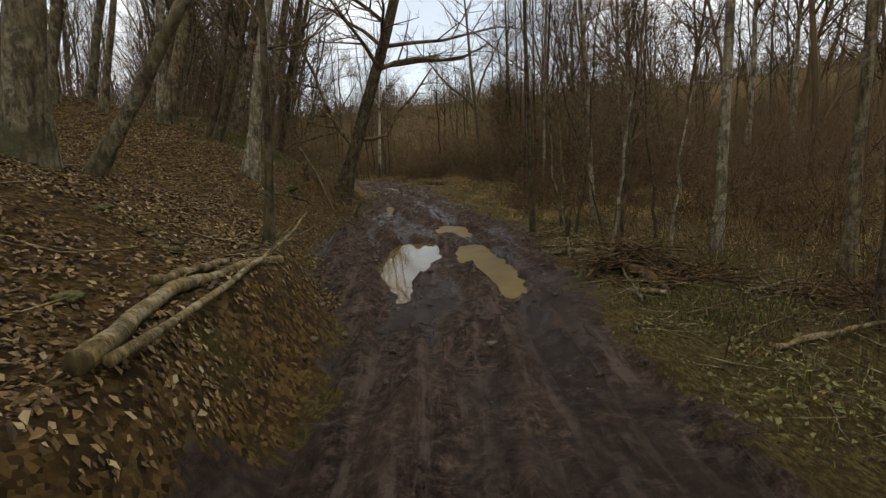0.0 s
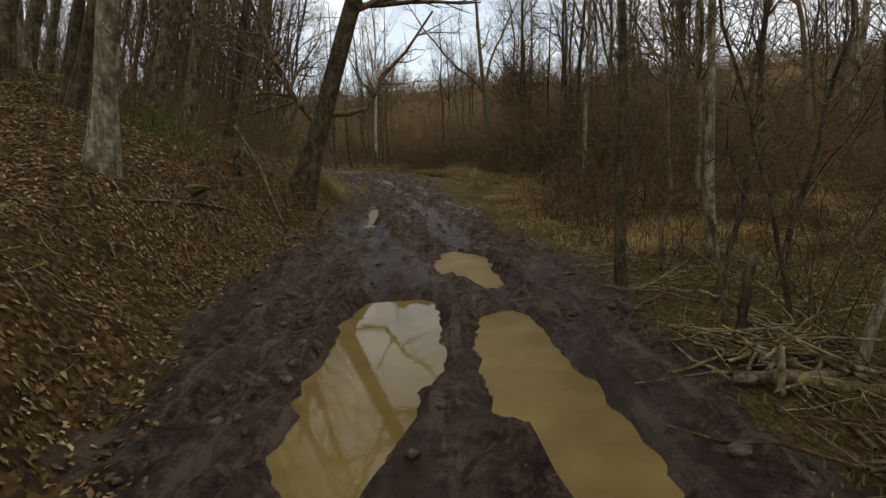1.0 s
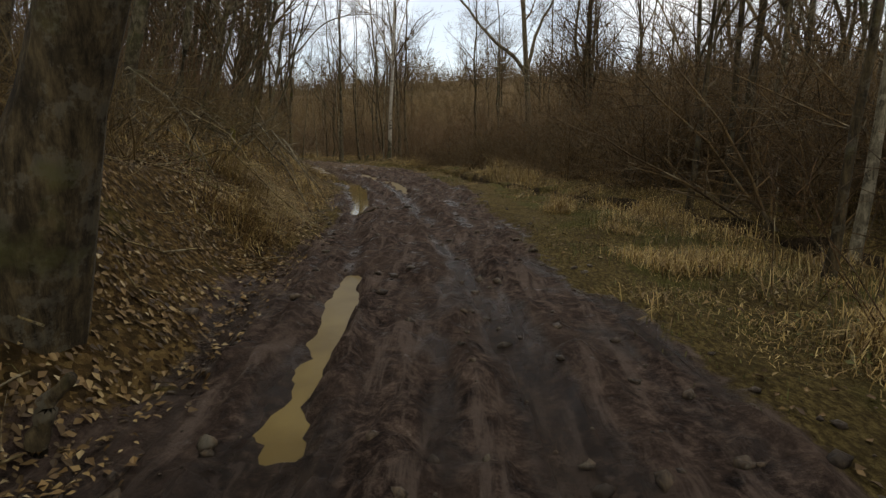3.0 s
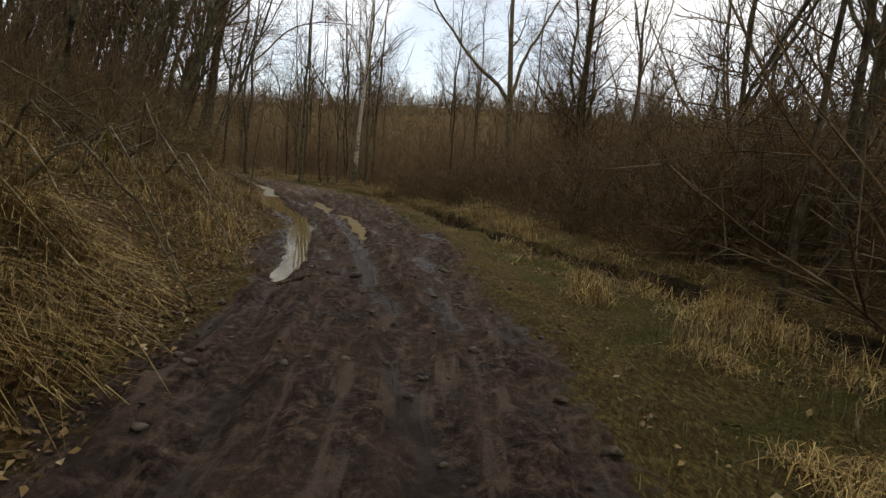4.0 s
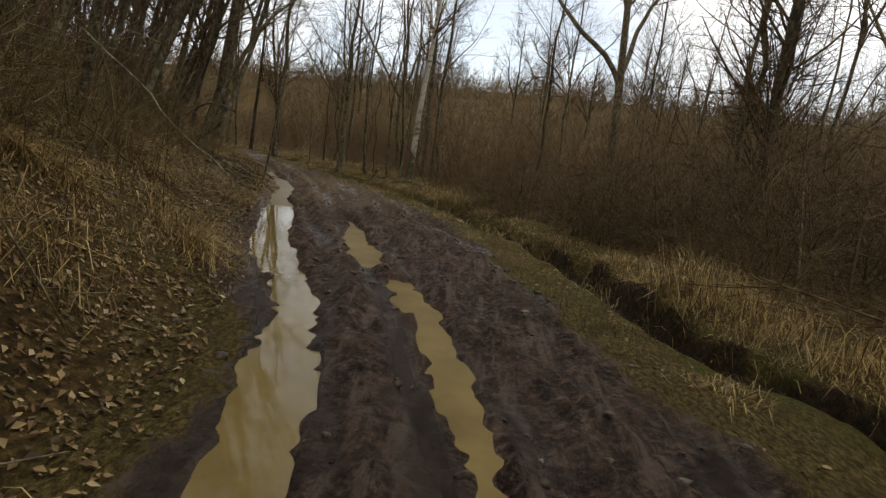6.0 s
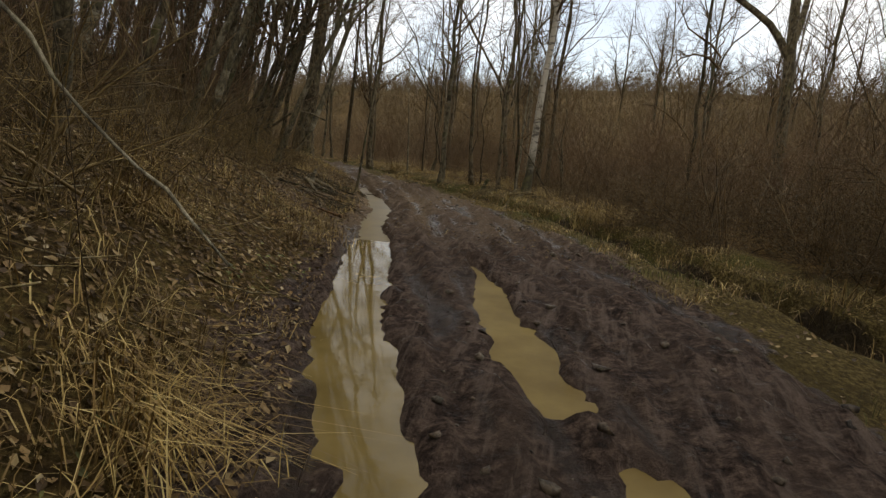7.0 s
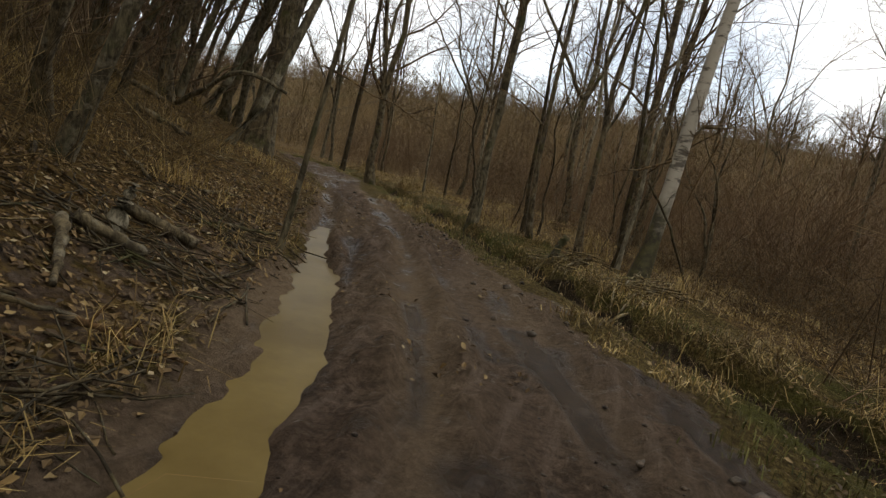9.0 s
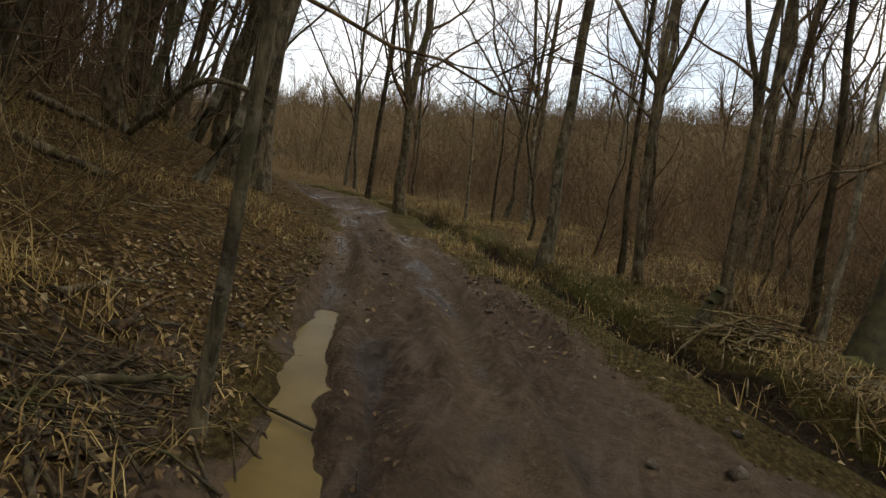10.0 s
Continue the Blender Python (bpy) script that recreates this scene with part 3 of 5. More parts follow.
tree(-8.7, 15.1, "grey tree leaning downhill on the leafy slope", seed=43, height=16, radius=0.095, lean=(4.2, 0), bare=0.4, limbs=12, wood=BARK_GREY)
tree(-7.4, 15.7, "grey tree leaning downhill on the leafy slope", seed=44, height=16, radius=0.2, lean=(5.2, 0), bare=0.4, limbs=12, wood=BARK_GREY)
tree(-8.4, 17.8, "pale tree standing on the leafy slope", seed=45, height=16, radius=0.15, lean=(2.2, 0), bare=0.4, limbs=12, wood=BARK_PALE)
tree(-6.2, 15.6, "dark slim tree in a clump on the slope", seed=46, height=14, radius=0.1, lean=(3.6, 0.2), bare=0.35, limbs=11, wood=BARK_DARK)
tree(-5.95, 15.3, "dark slim tree in a clump on the slope", seed=47, height=14, radius=0.11, lean=(4.8, 0.3), bare=0.35, limbs=11, wood=BARK_DARK)
tree(-5.9, 19.5, "grey tree leaning over the mossy slope", seed=48, height=16, radius=0.15, lean=(4.2, 0.2), bare=0.35, limbs=12, wood=BARK_GREY)
for i, (x, y, r, lx) in enumerate([(-7.3, 20.4, 0.13, 5.2), (-8.3, 22.6, 0.15, 5.6), (-6.9, 24.0, 0.14, 5.0), (-9.6, 19.4, 0.17, 4.4), (-10.8, 17.9, 0.14, 4.2), (-11.8, 16.2, 0.17, 3.6), (-8.9, 26.0, 0.15, 4.8), (-10.4, 21.5, 0.12, 5.0), (-12.6, 18.8, 0.15, 4.2), (-9.3, 24.2, 0.17, 4.6), (-7.9, 28.0, 0.16, 4.6), (-11.6, 23.6, 0.16, 4.4), (-13.4, 15.4, 0.18, 3.4), (-10.1, 28.6, 0.15, 4.6)]):
    tree(x, y, ("grey tree leaning downhill near the slope's crest", "mossy tree leaning downhill near the slope's crest", "dark tree leaning downhill near the slope's crest")[i % 3], seed=90 + i, height=16, radius=r, lean=(lx, 0.3), bare=0.22, limbs=16, twigs=5, wander=0.004, up=0.07, fork=(0.0, 0.3)[i % 2], wood=(BARK_GREY, BARK_MOSS, BARK_DARK)[i % 3], group="trees on the slope")
tree(-10.0, 15.2, "grey tree leaning downhill on the leafy slope", seed=49, height=16, radius=0.14, lean=(3.6, 0), bare=0.4, limbs=12, wood=BARK_MOSS)
tree(-2.15, 6.75, "thin dark young tree beside the track", seed=14, height=7, radius=0.057, lean=(0.7, 0), bare=0.35, limbs=9, wood=BARK_DARK, sink=-0.15)
tree(-3.45, 19.3, "big dark tree leaning over the track", seed=15, height=17, radius=0.24, lean=(6.5, 0.3), bare=0.24, limbs=15, curve=0.0, spread=0.68, wood=BARK_DARK,
     limbs_at=[[(0.9, 0.1, 1.75), (1.35, 0.3, 1.75), (1.8, 0.4, 1.85), (2.25, 0.5, 2.6), (2.8, 0.6, 3.1), (3.5, 0.7, 4.0)], [(1.5, 0.1, 3.9), (2.3, 0.2, 4.2), (3.1, 0.3, 4.3), (3.9, 0.4, 4.2), (4.7, 0.5, 4.3), (5.4, 0.5, 4.6)],
               [(0.7, 0.0, 1.5), (0.2, -0.2, 2.2), (-0.1, -0.3, 3.0), (-0.3, -0.4, 3.8), (-0.6, -0.5, 4.6), (-0.8, -0.6, 5.4)]])
tree(2.05, 12.3, "slim dark tree beside the muddy track", seed=16, height=10, radius=0.065, lean=(0.2, 0), bare=0.35, limbs=11, wood=BARK_DARK)
tree(3.9, 13.9, "slender pale-barked tree among bare shrubs", seed=17, height=10, radius=0.075, lean=(-0.5, 0), bare=0.35, limbs=9, wood=BARK_PALE, fork=0.4)
tree(4.6, 9.3, "straight pole-like tree with lichen patches", seed=18, height=15, radius=0.095, lean=(0.7, 0), bare=0.55, wood=BARK_PALE)
tree(5.3, 7.2, "slim grey tree among low brush", seed=19, height=14, radius=0.085, lean=(0.9, 0), bare=0.5, wood=BARK_GREY)
tree(4.1, 5.1, "thin dark leaning tree near the track", seed=20, height=9, radius=0.07, lean=(0.5, 0.2), bare=0.58, limbs=8, wood=BARK_DARK)
tree(2.7, 8.6, "thin bare young tree among brushwood", seed=21, height=5, radius=0.035, lean=(0.6, 0), bare=0.4, limbs=7, wood=BARK_DARK)
tree(4.3, 23.3, "pale forked tree in the wet valley floor", seed=22, height=12, radius=0.08, lean=(0.8, 0), bare=0.5, limbs=10, fork=0.5, wood=BARK_PALE)
tree(3.4, 22.4, "dark slim tree in the wet valley floor", seed=23, height=9, radius=0.06, lean=(0.5, 0), bare=0.4, limbs=9, wood=BARK_DARK)
tree(5.3, 28.7, "dark tree leaning beyond the ditch", seed=24, height=13, radius=0.1, lean=(1.3, 0), bare=0.3, limbs=13, wood=BARK_DARK)
tree(4.9, 28.2, "twin dark stem beside a leaning tree", seed=25, height=11, radius=0.08, lean=(0.4, 0.3), bare=0.3, limbs=11, wood=BARK_DARK)
tree(4.0, 27.8, "thin forked dark tree beyond the ditch", seed=26, height=7, radius=0.07, lean=(0.5, 0), bare=0.3, limbs=9, wood=BARK_DARK)
tree(4.95, 62.5, "tall tree forking into spreading limbs", seed=27, height=21, radius=0.29, lean=(-1.1, 0.5), bare=0.42, limbs=12, fork=0.37, spread=0.5, up=0.09, twigs=5, wood=BARK_GREY)
tree(-5.78, 55.35, "leaning white-barked birch beside the ditch", seed=28, height=15, radius=0.15, lean=(1.15, 0.2), bare=0.45, limbs=11, fork=0.5, wood=BIRCH,
     limbs_at=[[(0.3, 0.08, 2.6), (0.5, 0.12, 3.05), (0.7, 0.17, 3.3), (0.62, 0.15, 3.8), (0.55, 0.13, 4.3), (0.5, 0.1, 5.2)], [(0.5, 0.12, 3.05), (0.8, 0.2, 3.1), (0.88, 0.23, 2.9), (0.75, 0.2, 2.4), (0.62, 0.17, 1.9), (0.55, 0.15, 1.5)], [(0.2, 0.05, 2.4), (-0.1, 0.0, 2.25), (-0.4, -0.05, 2.1), (-0.7, -0.1, 2.05), (-0.95, -0.15, 1.9), (-1.15, -0.2, 1.85)]], limb_r=0.028)
tree(-5.72, 62.6, "grey twin tree standing in the valley brush", seed=51, height=17, radius=0.15, lean=(0.1, 0.2), bare=0.25, limbs=16, twigs=5, wander=0.004, up=0.09, wood=BARK_GREY)
tree(-5.25, 62.9, "slim twin tree standing in the valley brush", seed=52, height=16, radius=0.12, lean=(0.5, 0.2), bare=0.25, limbs=16, twigs=5, wander=0.004, up=0.09, wood=BARK_GREY)
tree(-7.8, 66.0, "grey forked tree in the valley brush", seed=53, height=16, radius=0.14, lean=(-0.4, 0.2), bare=0.2, limbs=18, twigs=5, wander=0.005, up=0.1, fork=0.35, wood=BARK_GREY)
tree(-15.3, 64.9, "grey tree leaning where the track bends", seed=54, height=16, radius=0.16, lean=(1.4, 0.4), bare=0.2, limbs=18, twigs=5, wander=0.005, up=0.1, fork=0.3, wood=BARK_GREY)
tree(-15.3, 52.5, "dark crooked tree leaning downhill on the bank", seed=55, height=9, radius=0.07, lean=(3.0, 0.8), bare=0.2, limbs=14, twigs=5, wander=0.008, wood=BARK_DARK)
tree(-6.15, 55.6, "thin grey second stem of a birch clump", seed=29, height=11, radius=0.045, lean=(0.5, 0.3), bare=0.4, limbs=9, wood=BARK_PALE)
tree(-9.88, 59.15, "grey tree with a thick mossy foot by the ditch", seed=30, height=15, radius=0.125, lean=(0.7, 0.2), bare=0.2, limbs=9, wander=0.005, long=0.27, up=0.09, wood=BARK_MOSS)
tree(-16.2, 58.2, "big straight grey tree on the bank", seed=31, height=21, radius=0.34, lean=(3.0, 0.6), bare=0.4, limbs=14, wood=BARK_GREY)
tree(-10.54, 50.5, "thin mossy young tree at the track's edge", seed=32, height=8, radius=0.043, lean=(1.2, -0.2), bare=0.5, limbs=8, wood=BARK_MOSS,
     limbs_at=[[(0.3, 0.0, 2.36), (0.52, 0.3, 2.28), (0.82, 0.38, 2.14), (1.07, 0.44, 2.1), (1.36, 0.52, 1.96), (1.6, 0.6, 1.9)]], limb_r=0.014)
tree(-8.1, 57.8, "slim grey tree beside the ditch", seed=33, height=13, radius=0.07, lean=(0.4, 0.1), bare=0.2, limbs=9, wander=0.005, long=0.27, up=0.09, wood=BARK_GREY)
tree(-8.4, 58.5, "slim twin tree beside the ditch", seed=34, height=12, radius=0.055, lean=(0.3, 0.1), bare=0.2, limbs=9, wander=0.005, long=0.27, up=0.09, wood=BARK_DARK)
tree(-6.9, 56.9, "grey tree with low forks beside the ditch", seed=35, height=13, radius=0.075, lean=(0.9, 0.3), bare=0.2, limbs=9, wander=0.005, long=0.27, up=0.09, fork=0.3, wood=BARK_GREY)
tree(-6.2, 56.1, "thin dark tree by the ditch", seed=36, height=10, radius=0.06, lean=(-0.5, -0.1), bare=0.2, limbs=9, wander=0.005, long=0.27, up=0.09, wood=BARK_DARK)
tree(-19.3, 70.5, "dark tree where the track bends", seed=37, height=16, radius=0.14, lean=(1.0, 0.2), bare=0.35, limbs=13, wood=BARK_DARK)
tree(-13.3, 65.5, "thin pale sapling in dry grass", seed=38, height=6, radius=0.05, lean=(-0.2, 0), bare=0.3, limbs=8, wood=BARK_PALE)
tree(-12.5, 65.7, "thin dark sapling in dry grass", seed=39, height=7, radius=0.055, lean=(0.1, 0), bare=0.3, limbs=8, wood=BARK_DARK)
tree(6.4, 48.6, "big dark many-branched tree beyond the ditch", seed=40, height=16, radius=0.2, thick=0.36, lean=(0.1, 0), bare=0.12, limbs=48, twigs=6, up=0.1, long=0.22, wander=0.003, wood=BARK_DARK)
tree(6.75, 48.9, "slim dark many-branched tree beyond the ditch", seed=56, height=15, radius=0.13, thick=0.36, lean=(0.1, 0.2), bare=0.12, limbs=40, twigs=6, up=0.1, long=0.22, wander=0.006, wood=BARK_DARK)
tree(6.05, 49.2, "grey stem beside a dark many-branched tree", seed=57, height=15, radius=0.12, thick=0.36, lean=(-0.1, 0.2), bare=0.15, limbs=34, twigs=6, up=0.1, long=0.22, wander=0.006, wood=BARK_GREY)
tree(0.6, 58.4, "crooked dark tree with arching limbs in the brush", seed=58, height=13, radius=0.1, lean=(0.7, 0.2), bare=0.3, limbs=20, twigs=6, up=0.06, long=0.32, wander=0.006, wood=BARK_DARK,
     limbs_at=[[(0.05, 0, 1.7), (-0.3, 0.1, 2.5), (-0.8, 0.1, 3.1), (-1.3, 0.2, 3.5), (-1.8, 0.2, 3.75), (-2.3, 0.3, 3.8)], [(0.4, 0, 5.6), (0.0, 0.1, 6.1), (-0.5, 0.1, 6.4), (-0.9, 0.2, 6.7), (-1.2, 0.2, 7.3), (-1.2, 0.3, 8.0)], [(0.4, 0, 5.2), (-0.1, -0.1, 5.6), (-0.6, -0.1, 5.7), (-1.1, -0.2, 5.5), (-1.4, -0.2, 5.1), (-1.5, -0.3, 4.8)]], limb_r=0.05)
tree(7.0, 49.3, "crooked dark stem beside a big tree", seed=50, height=11, radius=0.1, lean=(0.9, 0.2), bare=0.2, limbs=14, wander=0.008, wood=BARK_DARK)
tree(7.9, 54.8, "tall slim tree in the valley brush", seed=41, height=16, radius=0.14, lean=(0.6, 0), bare=0.45, wood=BARK_GREY)
tree(-12.4, 72.0, "tall slim tree at the far bend", seed=42, height=17, radius=0.14, lean=(0.3, 0), bare=0.4, wood=BARK_GREY)

# crooked young stems at the track's right edge
for i, (x, y, h, lx) in enumerate([(2.5, 10.6, 5.5, -0.5), (2.75, 11.6, 6.0, 0.9), (3.0, 9.9, 4.5, 0.7), (3.35, 11.0, 5.0, -0.8), (2.9, 13.2, 6.0, 0.3), (3.8, 12.2, 5.0, 1.2), (3.4, 8.3, 4.0, 0.5), (4.4, 11.4, 6.0, -0.4)]):
    tree(x, y, "thin crooked sapling among fallen branches", seed=60 + i, height=h, radius=0.028 + 0.006 * (i % 3), lean=(lx, 0.2), bare=0.2, limbs=10, wander=0.008, wood=(BARK_GREY, BARK_DARK, BARK_PALE, BARK_DARK)[i % 4], group="crooked saplings")

# bushy many-stemmed saplings on the ditch's far side
for i, (x, y, h, lx) in enumerate([(-6.6, 57.6, 6.5, 0.5), (-7.9, 59.2, 6.0, 0.4), (-4.4, 56.4, 4.5, -0.5), (-9.0, 61.0, 5.5, 0.3), (-5.8, 59.0, 6.0, 0.6), (-10.8, 62.4, 5.5, -0.3)]):
    tree(x, y, "thin crooked sapling in the brush by the ditch", seed=80 + i, height=h, radius=0.03 + 0.008 * (i % 3), lean=(lx, 0.2), bare=0.12, limbs=11, wander=0.012, long=0.34, up=0.08, fork=(0.3, 0.0)[i % 2], wood=(BARK_GREY, BARK_DARK)[i % 2], group="saplings by the ditch")

# woods: trees of a few kinds, turned and scaled
rng = np.random.RandomState(3)
NEAR_KINDS = [tree_meshes(100 + i, 15, 0.085 + 0.02 * (i % 4), lean=(3.0 + 0.5 * i, 0.0), curve=0.15, bare=0.2, limbs=16, twigs=5, wood=(BARK_GREY, BARK_MOSS, BARK_MOSS)[i % 3], fork=(0.0, 0.35)[i % 2], wander=0.007) for i in range(8)]
FAR_KINDS = [tree_meshes(200 + i, 16, 0.08 + 0.025 * (i % 3), lean=(0.5, 0.3), bare=0.3, limbs=18, twigs=5, wood=(BARK_GREY, BARK_MOSS, BARK_PALE)[i % 3], fork=(0.42, 0.36, 0.0)[i % 3], far=True, wander=0.006,
                         spread=0.42, up=0.1, thick=0.5, long=0.36) for i in range(9)]
HILL_LABELS = ("tall bare tree leaning downhill on the leafy slope", "bare mossy-trunked tree on the leafy slope", "mossy bare tree on the leafy slope")
VALLEY_LABELS = ("bare grey tree in the valley brush", "bare olive-grey tree in the valley brush", "bare pale-stemmed tree in the valley brush")


NAMED = [(o.location.x, o.location.y) for o in scene.objects if o.name.startswith("tree") and not o.parent]


def scatter(count, x0, x1, y0, y1, apart, allowed):
    """Places at least so far apart, where allowed."""
    got = []
    for _ in range(count * 30):
        x, y = rng.uniform(x0, x1), rng.uniform(y0, y1)
        if allowed(x, y) and all((x - a) ** 2 + (y - b) ** 2 > 3.2 for a, b in NAMED) and all((x - a) ** 2 + (y - b) ** 2 > apart**2 for a, b in got):
            got.append((x, y))
            if len(got) == count:
                break
    return got


def plant(places, kinds, labels, turns, group):
    for i, (x, y) in enumerate(places):
        j = rng.randint(len(kinds))
        tree(x, y, labels[j % 3], meshes=kinds[j], turn=rng.uniform(*turns), size=rng.uniform(0.75, 1.2), group=group)


plant(scatter(62, -34, -4, 18, 72, 1.5, lambda x, y: 2.4 + 2.0 * (y < 36) < track_left(y) - x < 13 and (y > 34 or value_noise(x, y, 2.5) > 0.1)), NEAR_KINDS, HILL_LABELS, (-30, 30), "trees on the slope")
plant(scatter(30, -52, -14, 58, 96, 1.3, lambda x, y: 1.5 < track_left(y) - x < 16), NEAR_KINDS, HILL_LABELS, (-40, 40), "trees on the slope")
plant(scatter(15, -28, -14, 46, 66, 1.4, lambda x, y: 3 < track_left(y) - x < 12), NEAR_KINDS, HILL_LABELS, (-30, 30), "trees on the slope")
plant(scatter(3, -40, 4, 60, 92, 2.0, lambda x, y: 1.2 < x - ditch_line(y) < 8), FAR_KINDS, VALLEY_LABELS, (0, 360), "trees in the valley")
BUSHY_KINDS = [tree_meshes(220 + i, 15, 0.09, lean=(0.6, 0.2), bare=0.2, limbs=24, twigs=5, wood=(BARK_GREY, BARK_MOSS)[i % 2], fork=(0.0, 0.3)[i % 2], far=True, wander=0.006, spread=0.5, up=0.09, long=0.36) for i in range(4)]
plant(scatter(5, -34, -9, 68, 94, 2.2, lambda x, y: 1.5 < x - ditch_line(y) < 14), BUSHY_KINDS, VALLEY_LABELS, (0, 360), "trees in the valley")
plant(scatter(16, 5, 24, 28, 66, 2.4, lambda x, y: x - ditch_line(y) > 4 and abs(x - 5 - 0.03 * (y - 62)) > 1.5), BUSHY_KINDS, VALLEY_LABELS, (0, 360), "trees in the valley")
plant(scatter(6, 4.5, 15, 11, 40, 2.2, lambda x, y: x - ditch_line(y) > 1.5), FAR_KINDS, VALLEY_LABELS, (0, 360), "trees in the valley")
plant(scatter(26, -45, -12, 18, 85, 2.2, lambda x, y: 12 < track_left(y) - x < 22 and (y > 34 or value_noise(x, y, 3) > 0.15)), FAR_KINDS, HILL_LABELS, (-60, 60), "trees on the slope")
plant(scatter(34, -20, 34, 14, 92, 2.6, lambda x, y: x - ditch_line(y) > 6 and not (abs(x + 0.02 * y) < 3.5 and y > 60)), FAR_KINDS, VALLEY_LABELS, (0, 360), "trees in the valley")


def far_trees(name, places, tall, label, limbs=11, low=0.28, spread=0.5):
    """Leafless trees too far off to tell apart, as one mesh."""
    places = np.array(places)
    n = len(places)
    foot = np.stack([places[:, 0], places[:, 1], ground_z(places[:, 0], places[:, 1]) - 0.2], -1)
    h = tall * rng.uniform(0.65, 1.2, n)
    t, r = grow(rng, foot, rng.normal(0, 0.06, (n, 3)) + (0, 0, 1), h, 0.011 * h, 6, 0.05)
    l1, r1 = grow(rng, *shoots(rng, t, r, limbs, low, 0.98, spread, 0.36, 0.6), 3, 0.08)
    l2, r2 = grow(rng, *shoots(rng, l1, r1, 9, 0.2, 1.0, 0.55, 0.5, 0.7), 2, 0.05)
    v, f = joined([tubes(t, r, 4), tubes(l1, np.maximum(r1, 0.02), 3), tubes(l2, np.maximum(r2, 0.012), 3)])
    tagged(new(name, mesh_from(name, v, f, [FAR_BRUSH])), label, "woods", kind="stuff")


far_trees("slope_woods", scatter(110, -95, -20, 0, 110, 2.4, lambda x, y: 20 < track_left(y) - x < 60), 15, "bare trees crowding the upper slope")
for i, (x, y, h) in enumerate([(2.5, 129, 17), (7.6, 130, 17), (16.5, 134, 13), (-12, 126, 13), (27, 128, 15), (36, 118, 16), (-24, 128, 14), (6.2, 117, 14), (13.5, 119, 12), (20.5, 117, 16), (25, 115, 16), (30, 118, 16), (36, 112, 15)]):
    tree(x, y, "fan-shaped bare tree standing on the far hillside", seed=400 + i, height=h, radius=0.19, lean=(0.3, 0), bare=0.2, limbs=26, twigs=5, far=True, spread=0.45, up=0.13, thick=0.55, long=0.42, fork=(0.25, 0.0)[i % 2], wood=BARK_DARK, group="trees on the ridge")
far_trees("hill_woods", scatter(220, -170, 190, 40, 275, 3.0, lambda x, y: (y > 90 or x > 30) and math.hypot(max(x - 32, 0), max(y - 92, 0)) < 200 and rng.rand() < 0.35 + 0.65 * (y > 150 or x > 90)), 11, "bare trees along the far ridge", 17, 0.16, 0.38)
far_trees("valley_woods", scatter(190, 14, 110, -10, 70, 2.2, lambda x, y: x - ditch_line(y) > 9), 14, "bare trees on the far side of the valley")


# ---- brush, grass and litter ----
def brush(name, places, heights, stems, thick, label, mat, spread=0.3, shoots_each=3, least=0.003, bits=3, bend=0.02, side=0.38, open_out=0.5):
    """Many-stemmed leafless shrubs as one mesh."""
    places, heights = np.asarray(places, float), np.asarray(heights, float)
    n = len(places)
    z = ground_z(places[:, 0], places[:, 1])
    start = np.repeat(np.stack([places[:, 0], places[:, 1], z - 0.05], -1), stems, 0) + rng.normal(0, 0.22, (n * stems, 3)) * (1, 1, 0)
    d = rng.normal(0, spread, (n * stems, 3)) + (0, 0, 1)
    ln = np.repeat(heights, stems) * rng.uniform(0.4, 1.15, n * stems)
    l1, r1 = grow(rng, start, d, ln, thick * ln * rng.uniform(0.6, 1.3, n * stems), bits, bend)
    l2, r2 = grow(rng, *shoots(rng, l1, r1, shoots_each, 0.25, 0.98, open_out, side, 0.7), bits - 1, 0.05)
    v, f = joined([tubes(l1, np.maximum(r1, least), 3), tubes(l2, np.maximum(r2, least), 3)])
    tagged(new(name, mesh_from(name, v, f, [mat])), label, "brush", kind="stuff")


def snag_gap(x, y):
    """The open spot on the bank where the mossy snag stands."""
    return (x > -6.8) & (x < -3.8) & (y > 24.8) & (y < 29.4)


def spots(count, x0, x1, y0, y1, allowed):
    x, y = rng.uniform(x0, x1, count), rng.uniform(y0, y1, count)
    keep = allowed(x, y)
    return np.stack([x[keep], y[keep]], -1)


p = spots(2100, -24, 34, 18, 96, lambda x, y: (x - ditch_line(y) > 1.8) & (value_noise(x, y, 4) > -0.55) & ((y < 48) | (x - ditch_line(y) > 7) | (rng.rand(len(x)) < 0.35)))
brush("thicket", p, (1.1 + 3.0 * np.clip(0.5 + 0.75 * value_noise(p[:, 0], p[:, 1], 3.2), 0, 1)) * rng.uniform(0.75, 1.15, len(p)) * np.interp(p[:, 1], [48, 54], [1, 0.85]), 8, 0.003, "dense brown leafless thicket filling the valley", BRUSH, 0.6, 7, side=0.5, open_out=0.62)
p = spots(2600, -30, 40, 34, 94, lambda x, y: (x - ditch_line(y) > 5.5) & (value_noise(x, y, 7) > -0.6) & (rng.rand(len(x)) < np.interp(y, [56, 64], [1, 0.45])))
brush("tall_thicket", p, (3.2 + 2.6 * np.clip(0.5 + 0.8 * value_noise(p[:, 0], p[:, 1], 5), 0, 1)) * rng.uniform(0.75, 1.15, len(p)), 6, 0.0028, "tall brown leafless scrub crowding the valley floor", BRUSH, 0.34, 6, 0.006, side=0.42, open_out=0.5)
p = spots(800, 2.2, 22, 4, 24, lambda x, y: (x - track_right(y) > 0.8) & (value_noise(x, y, 2.5) > -0.1))
